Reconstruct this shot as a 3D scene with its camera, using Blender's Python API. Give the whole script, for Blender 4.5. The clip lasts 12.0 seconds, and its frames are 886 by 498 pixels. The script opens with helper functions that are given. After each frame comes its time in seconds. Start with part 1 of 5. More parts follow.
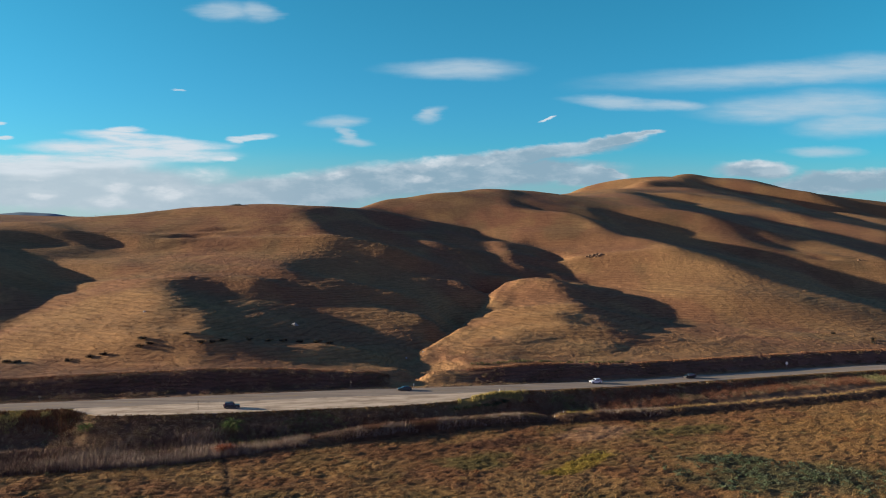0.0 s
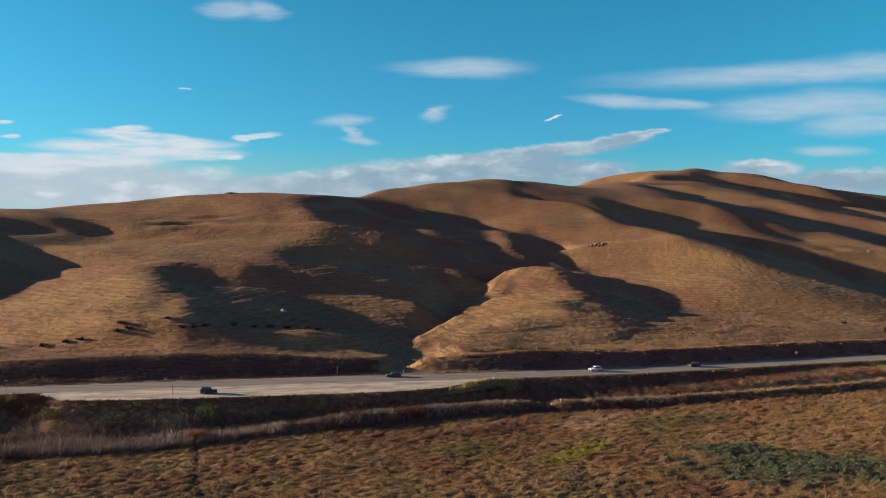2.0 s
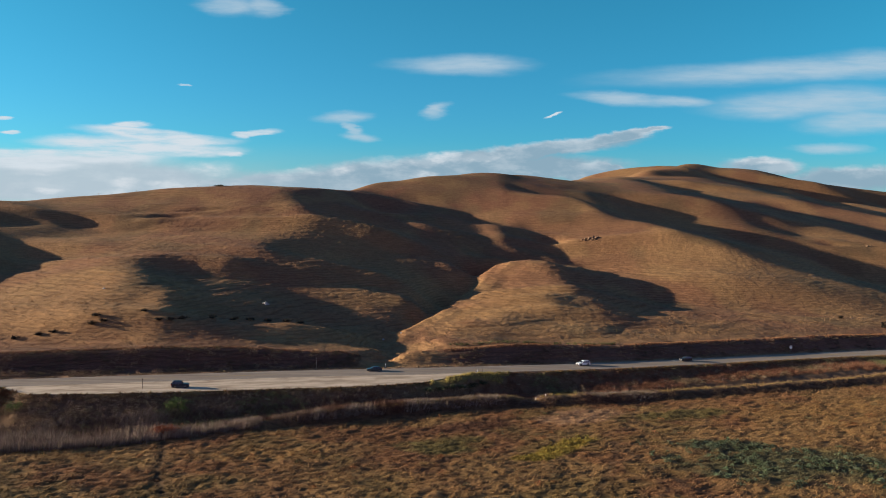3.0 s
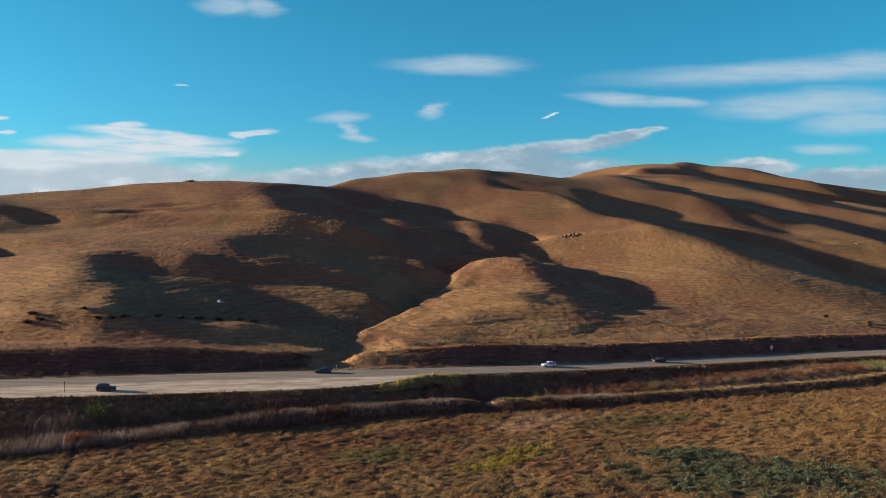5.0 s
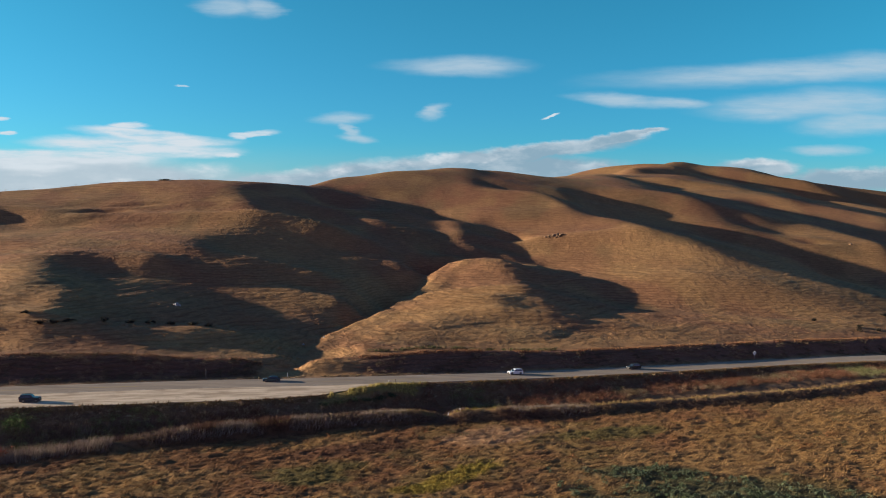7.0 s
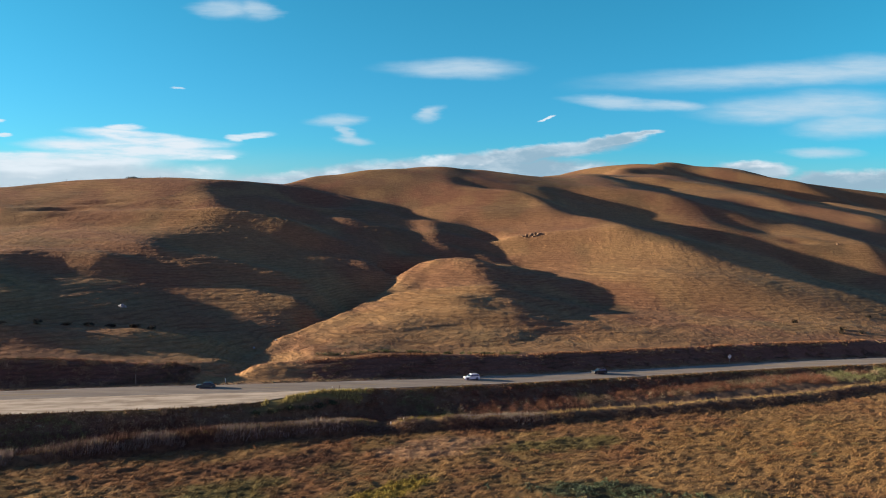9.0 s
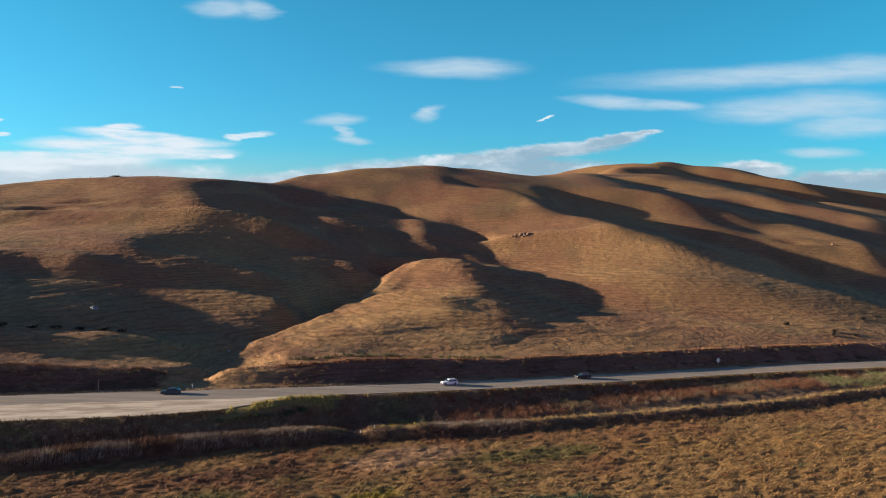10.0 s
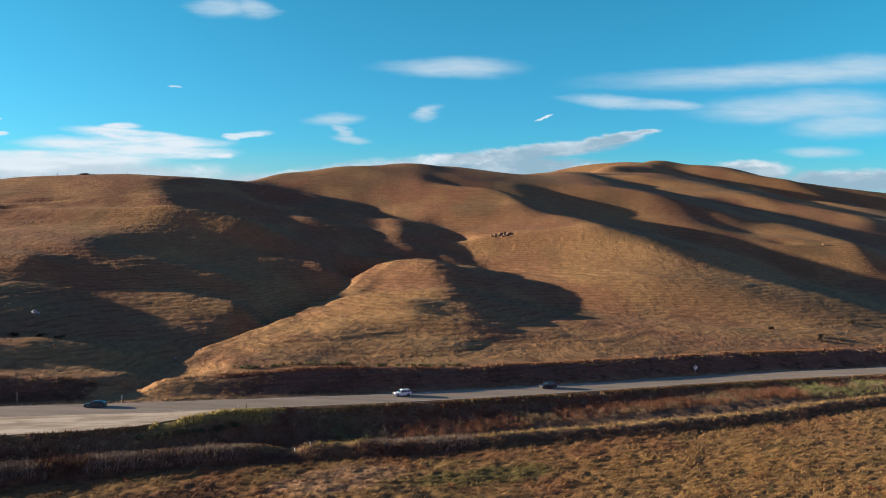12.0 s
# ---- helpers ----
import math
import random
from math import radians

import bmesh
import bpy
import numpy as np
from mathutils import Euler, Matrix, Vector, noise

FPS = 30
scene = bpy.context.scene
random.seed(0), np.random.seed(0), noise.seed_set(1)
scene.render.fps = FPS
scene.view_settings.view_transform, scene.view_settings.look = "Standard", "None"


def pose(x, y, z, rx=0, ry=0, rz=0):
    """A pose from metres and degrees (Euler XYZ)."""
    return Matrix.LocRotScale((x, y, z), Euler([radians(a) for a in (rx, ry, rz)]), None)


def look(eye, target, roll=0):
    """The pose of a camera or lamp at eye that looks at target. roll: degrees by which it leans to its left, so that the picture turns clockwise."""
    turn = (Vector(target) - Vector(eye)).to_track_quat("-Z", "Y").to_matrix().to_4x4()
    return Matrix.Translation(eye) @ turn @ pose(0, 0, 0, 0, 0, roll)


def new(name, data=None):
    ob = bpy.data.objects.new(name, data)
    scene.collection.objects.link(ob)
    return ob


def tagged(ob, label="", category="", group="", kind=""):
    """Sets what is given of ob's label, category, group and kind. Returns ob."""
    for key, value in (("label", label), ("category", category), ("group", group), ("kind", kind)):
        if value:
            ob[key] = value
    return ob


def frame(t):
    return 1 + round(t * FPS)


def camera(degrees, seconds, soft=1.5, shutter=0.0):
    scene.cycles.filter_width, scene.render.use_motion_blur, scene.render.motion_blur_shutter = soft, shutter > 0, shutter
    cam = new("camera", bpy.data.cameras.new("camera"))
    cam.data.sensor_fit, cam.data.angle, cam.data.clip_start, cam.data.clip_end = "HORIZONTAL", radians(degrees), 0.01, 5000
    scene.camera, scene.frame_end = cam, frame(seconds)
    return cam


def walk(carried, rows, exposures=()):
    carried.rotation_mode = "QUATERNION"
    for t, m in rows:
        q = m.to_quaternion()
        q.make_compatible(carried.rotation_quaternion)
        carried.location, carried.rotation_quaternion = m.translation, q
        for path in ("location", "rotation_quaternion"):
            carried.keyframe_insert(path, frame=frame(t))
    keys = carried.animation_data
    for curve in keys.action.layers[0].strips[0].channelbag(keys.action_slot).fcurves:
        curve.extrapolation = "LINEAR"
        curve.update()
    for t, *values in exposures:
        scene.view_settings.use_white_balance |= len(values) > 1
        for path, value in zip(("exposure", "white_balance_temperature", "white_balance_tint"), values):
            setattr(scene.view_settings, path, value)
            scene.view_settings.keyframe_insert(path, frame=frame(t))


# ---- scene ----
cam = camera(59.0, 12.0, soft=1.0)
METRES, EYE, TILT, LEAN, TURN = 112.5, 56.25, -2.0, -0.4, 0.0
ROWS = [
    (0.0, 0.0, 0.0, 0.0, 0.0, 0.0, -0.0),
    (0.5, 0.0044, 0.028, -0.0107, -0.26, 0.04, -0.02),
    (1.0, 0.0112, 0.0561, -0.0275, -0.14, 0.05, -0.01),
    (1.5, 0.0231, 0.0869, -0.0424, 0.23, -0.0, -0.05),
    (2.0, 0.0408, 0.12, -0.0564, 0.39, -0.09, -0.11),
    (2.5, 0.0625, 0.1549, -0.0703, 0.4, -0.23, -0.16),
    (3.0, 0.0887, 0.1912, -0.0758, 0.38, -0.31, -0.22),
    (5.0, 0.2026, 0.3296, -0.0937, 0.16, -0.28, -0.24),
    (5.5, 0.2312, 0.3619, -0.0964, 0.4, -0.27, -0.24),
    (6.0, 0.2591, 0.394, -0.0957, 0.33, -0.28, -0.25),
    (6.5, 0.284, 0.4239, -0.0947, 0.26, -0.28, -0.27),
    (7.0, 0.3104, 0.4556, -0.0949, 0.18, -0.22, -0.25),
    (9.0, 0.4234, 0.5829, -0.1071, -0.1, -0.06, -0.25),
    (9.5, 0.4509, 0.6166, -0.1065, -0.16, -0.07, -0.25),
    (10.0, 0.4772, 0.6502, -0.1043, -0.19, -0.09, -0.29),
    (10.5, 0.5042, 0.6842, -0.1047, -0.2, -0.1, -0.3),
    (11.0, 0.5302, 0.7166, -0.1012, -0.24, -0.12, -0.31),
    (11.5, 0.5564, 0.7483, -0.0983, -0.26, -0.14, -0.31),
    (12.0, 0.5827, 0.7807, -0.1003, -0.3, -0.13, -0.3),
]
walk(cam, [(t, pose(0, 0, EYE, TILT, LEAN, TURN) @ pose(METRES * x, METRES * y, METRES * z, 90 + pitch, roll, yaw)) for t, x, y, z, yaw, pitch, roll in ROWS],
     exposures=[(0.0, 1.15), (7.2, 1.17), (8.8, 1.38), (12.0, 1.38)])

# ---- light: low evening sun from the side, blue sky with scattered clouds ----
SUN_UP, SUN_BACK = 10.6, 4.6
world = bpy.data.worlds.new("world")
scene.world = world
world.use_nodes = True


class Nodes:
    """Short hand for building node trees."""

    def __init__(self, tree):
        self.tree = tree

    def add(self, kind, inputs=(), **settings):
        node = self.tree.nodes.new(kind)
        for key, value in settings.items():
            setattr(node, key, value)
        for key, value in dict(inputs).items():
            if isinstance(value, bpy.types.NodeSocket):
                self.tree.links.new(value, node.inputs[key])
            else:
                node.inputs[key].default_value = value
        return node

    def math(self, op, a, b=0.0, c=0.0, clamp=False):
        return self.add("ShaderNodeMath", {0: a, 1: b, 2: c}, operation=op, use_clamp=clamp).outputs[0]

    def vec(self, op, a, b=(0, 0, 0)):
        n = self.add("ShaderNodeVectorMath", {0: a, 1: b}, operation=op)
        return n.outputs["Value"] if op in ("LENGTH", "DOT_PRODUCT") else n.outputs[0]

    def span(self, v, a, b, lo=0.0, hi=1.0, smooth=True):
        return self.add("ShaderNodeMapRange", {0: v, 1: a, 2: b, 3: lo, 4: hi}, interpolation_type="SMOOTHSTEP" if smooth else "LINEAR").outputs[0]

    def noise(self, vec, scale, detail=4.0, rough=0.55, colour=False):
        n = self.add("ShaderNodeTexNoise", {"Vector": vec, "Scale": scale, "Detail": detail, "Roughness": rough})
        return n.outputs["Color" if colour else "Fac"]

    def mix(self, fac, a, b, blend="MIX"):
        return self.add("ShaderNodeMix", {0: fac, 6: a, 7: b}, data_type="RGBA", blend_type=blend).outputs[2]


def cloud_sky():
    world.node_tree.nodes.clear()
    n = Nodes(world.node_tree)
    sky = n.add("ShaderNodeTexSky", sky_type="NISHITA", sun_disc=False, sun_elevation=radians(SUN_UP), sun_rotation=radians(SUN_BACK - 90),
                altitude=50.0, air_density=1.0, dust_density=0.0, ozone_density=3.0)
    way = n.add("ShaderNodeTexCoord").outputs["Generated"]
    xyz = n.add("ShaderNodeSeparateXYZ", {0: way})
    ahead = n.math("MAXIMUM", n.math("ABSOLUTE", xyz.outputs[1]), 0.12)
    u = n.math("DIVIDE", xyz.outputs[0], ahead)
    v = n.math("DIVIDE", xyz.outputs[2], ahead)
    flat = n.add("ShaderNodeCombineXYZ", {0: u, 1: v, 2: 0.0}).outputs[0]
    # edges: drawn out sideways for the thin cloud, rounder for the heaped cloud
    drawn = n.vec("MULTIPLY", flat, (1.0, 4.0, 1.0))
    long_rag = n.vec("SUBTRACT", n.noise(drawn, 7.0, 6.0, 0.6, colour=True), (0.5, 0.5, 0.5))
    round_rag = n.vec("SUBTRACT", n.noise(n.vec("MULTIPLY", flat, (1.0, 1.9, 1.0)), 26.0, 6.0, 0.62, colour=True), (0.5, 0.5, 0.5))
    thin_at = n.vec("ADD", flat, n.vec("ADD", n.vec("MULTIPLY", long_rag, (0.075, 0.016, 0.0)), n.vec("MULTIPLY", round_rag, (0.014, 0.005, 0.0))))
    heap_at = n.vec("ADD", flat, n.vec("ADD", n.vec("MULTIPLY", long_rag, (0.040, 0.014, 0.0)), n.vec("MULTIPLY", round_rag, (0.022, 0.015, 0.0))))

    def nearest(places, at, blend):
        """How far a direction lies from the middle of the nearest cloud; 1 at its rim."""
        best = None
        for cx, cy, rx, ry, turn in places:
            m = n.add("ShaderNodeMapping", {"Vector": at, "Location": (cx, cy, 0), "Rotation": (0, 0, radians(turn)), "Scale": (rx, ry, 1)}, vector_type="TEXTURE").outputs[0]
            r = n.vec("LENGTH", m)
            best = r if best is None else n.math("SMOOTH_MIN", best, r, blend)
        return best
    fibre = n.noise(n.vec("MULTIPLY", flat, (1.0, 7.0, 1.0)), 16.0, 5.0, 0.6)
    cover_thin = n.math("MULTIPLY", n.span(nearest(THIN_CLOUDS, thin_at, 0.25), 1.30, 0.25), n.span(fibre, 0.25, 0.7, 0.50, 0.80))
    cover_streak = n.math("MULTIPLY", n.span(nearest(STREAK_CLOUDS, thin_at, 0.3), 1.30, 0.55), n.span(fibre, 0.30, 0.62, 0.50, 1.0))
    heap = nearest(HEAP_CLOUDS, heap_at, 0.25)
    heap_sunward = nearest(HEAP_CLOUDS, n.vec("ADD", heap_at, (-0.006, 0.011, 0.0)), 0.25)
    cover_heap = n.span(heap, 1.22, 0.66, 0.0, 0.94)
    rim = n.math("MULTIPLY", n.span(n.math("SUBTRACT", heap_sunward, heap), 0.02, 0.42), n.span(heap, 0.45, 0.9))
    white = n.span(nearest(WHITE_CLOUDS, heap_at, 0.1), 1.45, 0.45)
    billow = n.span(n.noise(n.vec("MULTIPLY", flat, (1.0, 2.4, 1.0)), 20.0, 5.0, 0.6), 0.42, 0.68)
    # haze and thin cloud low over the horizon
    low = n.math("MULTIPLY", n.span(v, 0.10, 0.02), n.span(n.noise(n.vec("MULTIPLY", flat, (1.0, 4.0, 1.0)), 6.0, 5.0, 0.6), 0.25, 0.6, 0.6, 1.0))
    ahead_part = n.span(xyz.outputs[1], -0.3, 0.35)
    tone = n.mix(n.span(v, 0.30, 0.06), (0.25, 1.19, 1.30, 1), (0.28, 1.06, 1.40, 1))
    tone = n.mix(n.span(u, -0.55, 0.55, smooth=False), n.mix(1.0, tone, (1.25, 0.99, 0.98, 1), "MULTIPLY"), n.mix(1.0, tone, (0.95, 0.93, 0.94, 1), "MULTIPLY"))
    base = n.mix(1.0, sky.outputs[0], n.mix(ahead_part, (1.22, 0.75, 1.03, 1), tone), "MULTIPLY")
    sunward = n.span(u, -0.05, -0.45)
    c = n.mix(n.math("MULTIPLY", low, 0.8), base, n.mix(sunward, (2.3, 3.4, 4.2, 1), (3.5, 4.3, 4.9, 1)))
    c = n.mix(cover_thin, c, (3.7, 4.7, 5.5, 1))
    heap_colour = n.mix(n.math("MULTIPLY", billow, 0.6), (2.1, 3.1, 3.9, 1), (3.9, 4.6, 5.2, 1))
    heap_colour = n.mix(n.math("MULTIPLY", sunward, 0.6), heap_colour, (4.6, 5.2, 5.7, 1))
    heap_colour = n.mix(n.math("MULTIPLY", rim, n.math("ADD", n.math("MULTIPLY", billow, 0.6), 0.2)), heap_colour, (5.0, 5.5, 6.0, 1))
    c = n.mix(cover_heap, c, heap_colour)
    c = n.mix(cover_streak, c, (5.1, 5.7, 6.2, 1))
    c = n.mix(n.math("MULTIPLY", white, n.math("ADD", n.math("MULTIPLY", billow, 0.6), 0.25)), c, (5.4, 5.8, 6.2, 1))
    back = n.add("ShaderNodeBackground", {"Color": c, "Strength": SKY_STRENGTH})
    n.tree.links.new(back.outputs[0], n.add("ShaderNodeOutputWorld").inputs[0])


def cloud_at(x, y, half_wide, half_high, turn=0.0):
    """A cloud's place on the plane of directions one metre ahead."""
    p, q = (x - 784) / 1386, (441 - y) / 1386
    ahead, up = math.cos(radians(TILT)) - q * math.sin(radians(TILT)), math.sin(radians(TILT)) + q * math.cos(radians(TILT))
    across, up = p + up * math.sin(radians(LEAN)), up - p * math.sin(radians(LEAN))
    return (across / ahead, up / ahead, half_wide / 1386, half_high / 1386, turn)


THIN_CLOUDS = [cloud_at(*c) for c in (
    (452, 22, 34, 20), (395, 20, 60, 18), (806, 123, 128, 18), (1400, 130, 340, 22, 3.5), (1540, 120, 110, 26, 2), (1095, 182, 90, 11, -5), (1190, 185, 65, 9),
    (1380, 192, 150, 24, 2), (1490, 186, 120, 30), (1515, 222, 115, 21, 3), (1455, 270, 64, 11), (597, 215, 48, 11, 4), (612, 236, 26, 11, -35), (632, 250, 36, 8, -5),
    (765, 205, 24, 13, 10))]
STREAK_CLOUDS = [cloud_at(*c) for c in (
    (250, 246, 120, 10, -3), (300, 258, 110, 10), (215, 264, 170, 13, -1), (310, 275, 100, 11), (222, 231, 36, 6, 3), (60, 283, 110, 9), (30, 298, 110, 13), (150, 285, 150, 14),
    (4, 217, 16, 3), (6, 243, 18, 4), (447, 242, 44, 6, 5), (415, 246, 18, 7), (390, 281, 22, 5), (960, 212, 16, 2.5, 18), (313, 160, 14, 2, -6))]
HEAP_CLOUDS = [cloud_at(*c) for c in (
    (930, 274, 190, 15, 7), (1080, 250, 80, 10, 10), (1135, 239, 34, 5, 8), (720, 318, 250, 32, 3), (900, 306, 200, 24, 2), (1010, 312, 105, 17, -6), (1070, 305, 50, 9, -10),
    (540, 338, 220, 28, 2), (330, 350, 260, 26), (110, 335, 300, 38, 2), (60, 305, 230, 22, 2), (1340, 302, 70, 15), (1490, 324, 150, 22, 3), (1560, 318, 90, 16))]
WHITE_CLOUDS = [cloud_at(*c) for c in (
    (370, 307, 38, 13, -3), (186, 352, 30, 10), (212, 333, 22, 8), (300, 340, 38, 13, 4), (254, 335, 14, 5), (762, 290, 40, 9, 8), (592, 311, 26, 7, 10), (520, 311, 22, 6), (745, 316, 20, 9),
    (50, 313, 45, 7, 4), (75, 350, 28, 5), (1330, 292, 48, 7), (840, 286, 40, 8, 8))]
SKY_STRENGTH = 0.058
cloud_sky()
sun = new("sun", bpy.data.lights.new("sun", "SUN"))
sun.data.energy, sun.data.angle, sun.data.color = 5.5, radians(0.6), (1.0, 0.84, 0.64)
a, e = radians(SUN_BACK), radians(SUN_UP)
sun.matrix_world = look((-400 * math.cos(e) * math.cos(a), 400 * math.cos(e) * math.sin(a), 400 * math.sin(e)), (0, 0, 0))

# ---- the lie of the land ----
# rounded forms of the hills: centre x, y, half widths, turn in degrees, height
FOOT_FORMS = [
    (-119, 201, 4.6, 19.8, 23.2, 2.07), (-139.1, 203.9, 22.8, 15.5, 48.4, -9.18), (-3.3, 220.5, 4.5, 11.1, 171.9, -22.75),
    (4.7, 221.5, 4.5, 48, 101.8, -35.00), (-10.4, 222.7, 4.5, 7.6, 165.1, 35.00), (-16, 225.8, 48.9, 32, 28.8, -2.77),
    (-114.1, 230.5, 32.1, 9.3, 157.1, -3.25), (-135.5, 234.8, 4.8, 7.2, 62, -2.37), (-15.9, 235.1, 4.5, 26.8, 165.1, -6.03),
    (-80.7, 236.9, 16.5, 5.6, 0.1, 3.23), (-50, 237.4, 67.3, 7.2, 31.7, 1.70), (-112.2, 238.8, 25, 40.1, 157.8, 7.91),
    (42.4, 244.9, 16.3, 46, 10.1, -5.31), (27.2, 245.2, 11.2, 55.7, 23.6, -3.12), (-11.1, 245.3, 4.9, 17.1, 178.9, 3.08),
    (-77.2, 249.5, 4.5, 15.6, 12.3, 1.02),
]
TOE_FORMS = [
    (2.4, 250.2, 4.5, 111.3, 169.7, -2.61), (-3.4, 257.3, 5.4, 13.9, 90.6, -4.82), (-46.6, 259.2, 57.1, 19.4, 11.8, 7.22),
    (-10, 261.7, 17.6, 17, 18.1, -0.49), (43.6, 263.5, 13, 7.9, 37.4, 2.69), (5.8, 268.9, 5.1, 41.8, 171.7, 2.80),
    (1.8, 269.6, 4.5, 4.5, 72.8, -1.02), (-131.5, 274.2, 11.3, 16.7, 84.8, 1.80), (26.2, 275, 9.2, 10.7, 115.5, 2.53),
    (-15.9, 276, 13, 25.9, 126.1, -8.95), (-0.2, 277.9, 4.6, 75.5, 160.3, 6.02), (-48.8, 280.4, 41.6, 6.3, 108.1, 0.99),
    (-90.7, 281, 27.4, 55.1, 15.1, -12.09), (46.8, 281.2, 72.5, 6.3, 178.4, 0.71), (-98.8, 284.2, 13.2, 69.7, 40.6, 3.22),
    (7, 285.3, 4.8, 19, 58, -1.20),
]
APRON_FORMS = [
    (3.7, 286.6, 11.6, 5.5, 1, 5.13), (51.4, 287.3, 20.5, 4.8, 176, 4.89), (-6.1, 287.3, 4.8, 14.2, 170.4, 4.30),
    (-159.3, 288.3, 15.3, 7.5, 104.7, 3.19), (8.2, 289.2, 30.4, 6.5, 177.1, -2.65), (-102.2, 289.3, 8.2, 57.7, 13, 0.80),
    (-4.9, 290, 11.3, 10.6, 46.2, -1.57), (-91, 290.4, 7.7, 19.1, 36.7, -1.38), (206.6, 291.2, 39.8, 14.6, 74, -2.61),
    (-51.1, 292, 36.2, 5.5, 152.5, 1.42), (-51.1, 294, 10, 19.3, 44.3, -6.16), (-155.7, 296.6, 17.2, 45.2, 32.2, -6.59),
    (-0.9, 298.6, 5, 5, 36.9, 3.98), (-163.1, 300.1, 5.1, 18.6, 14.6, -3.19), (58.7, 301.3, 6.4, 10, 71.5, 3.79),
    (-90.5, 301.6, 14.6, 43.1, 3.8, 4.04),
]
LOWER_FORMS = [
    (-10.7, 302, 6.4, 28.1, 137, 1.26), (31.2, 303.3, 6.5, 8.6, 68.2, 8.28), (45.9, 303.8, 7.1, 14.4, 171.8, 4.66),
    (-154.9, 304.9, 5.6, 49.2, 8.8, -2.33), (17.3, 305.3, 32.7, 5.7, 65.9, 2.69), (-143, 305.9, 5.5, 17.4, 82.9, -2.06),
    (-34.1, 306.2, 11.8, 20.9, 45.3, -4.06), (32.3, 307.4, 26.7, 7.5, 136, -5.69), (20.2, 308.7, 5.1, 12.9, 45.4, -2.03),
    (-41.5, 310.5, 9.6, 5.2, 6.8, -1.83), (-173.1, 310.7, 52.9, 18.9, 158.1, 6.01), (-73.2, 310.9, 29.2, 42.5, 112.1, 6.06),
    (-166.6, 314.9, 5.7, 30.1, 18.8, 2.24), (-74.2, 315.4, 6, 9.5, 86.8, 8.40), (-94.7, 316.4, 17.5, 5.3, 22.6, 1.64),
    (27.7, 316.9, 7.8, 67, 149.8, 0.80),
]
BOWL_FORMS = [
    (-73.9, 317.2, 15.5, 10.6, 27.2, -7.14), (-24.5, 317.4, 25.8, 5.3, 161.9, -3.19), (41.4, 317.8, 6.3, 31.6, 44.2, -4.05),
    (2.3, 319, 6.2, 36.9, 152.9, 3.60), (45.4, 320.5, 20.3, 5.5, 1.4, 3.63), (76.9, 322, 23.4, 6.1, 65.2, 0.99),
    (49.3, 323.3, 5.4, 7.1, 7.1, -3.34), (48, 323.3, 6.2, 10.3, 4.3, 1.84), (-145.9, 324.5, 16.8, 6.9, 170.7, -3.59),
    (17.4, 326.3, 7.8, 5.4, 66.4, 6.47), (16.4, 327, 10.3, 17.7, 130.7, -6.05), (15.4, 328.2, 8.2, 5.5, 17.8, -5.83),
    (-69.2, 329.8, 5.5, 12.9, 81.2, 3.26), (141.1, 333.1, 32.9, 13, 165.4, -8.34), (96.5, 334.9, 16.4, 35.8, 131, -3.36),
    (-172, 336.1, 5.6, 8.9, 31.6, -2.02),
]
KNOLL_FORMS = [
    (25.9, 337.8, 5.6, 32.7, 23.8, 2.78), (-90.1, 338.2, 217.7, 30.4, 26.9, 0.97), (-39.5, 340.3, 11.9, 57.4, 177.7, -2.46),
    (26.5, 340.5, 7.4, 5.7, 170.8, -2.07), (57.6, 340.9, 54.3, 7.5, 90.9, 2.37), (-42.5, 341.9, 16.9, 9, 165.4, -7.49),
    (-40.6, 342.1, 9, 36.2, 175.8, 3.02), (-160.8, 343.2, 5.7, 16.8, 9.2, 1.96), (-58.7, 343.8, 11.5, 103, 175.1, 1.06),
    (58.1, 347.3, 28, 6.7, 178.5, -0.76), (44.8, 349.5, 16.6, 41.4, 75.7, -4.76), (59.3, 349.8, 5.8, 15.2, 9.5, -1.35),
    (21.4, 350.6, 13.7, 5.8, 29.2, -6.04), (142.7, 351, 41.1, 22, 25, 3.06), (192.2, 351.3, 25.6, 10.7, 1.2, 1.74),
    (126.7, 353.3, 15.3, 62.3, 46.7, 8.17),
]
MIDDLE_FORMS = [
    (-14.6, 353.4, 10.6, 9.1, 127.7, 5.55), (115, 356.6, 17.9, 36.9, 173.3, -2.13), (-168.9, 357.1, 19.1, 9.7, 6.2, -2.53),
    (34.9, 357.6, 9.3, 10.7, 159.4, -0.98), (22.1, 358.4, 6, 20.2, 127.8, 4.00), (-30.4, 359, 38.6, 35.1, 103, 6.61),
    (125.4, 359, 12.6, 41.2, 36.4, -4.72), (147.9, 362.4, 167, 12, 58.3, -0.86), (184.5, 362.9, 6, 92, 53.5, 0.85),
    (-16.5, 363.6, 34.5, 6.4, 169.2, 4.60), (-120.5, 364.4, 12.4, 11.7, 136.1, -2.09), (-31.3, 365.9, 23.3, 15.6, 159.4, -13.03),
    (-15, 367.5, 8.4, 24.9, 1.3, -6.44), (42, 367.9, 24.5, 9.1, 147.2, 4.80), (20.2, 368.4, 7.1, 49.9, 36.6, -1.96),
    (27.9, 368.9, 6.1, 16.4, 136.9, -5.29),
]
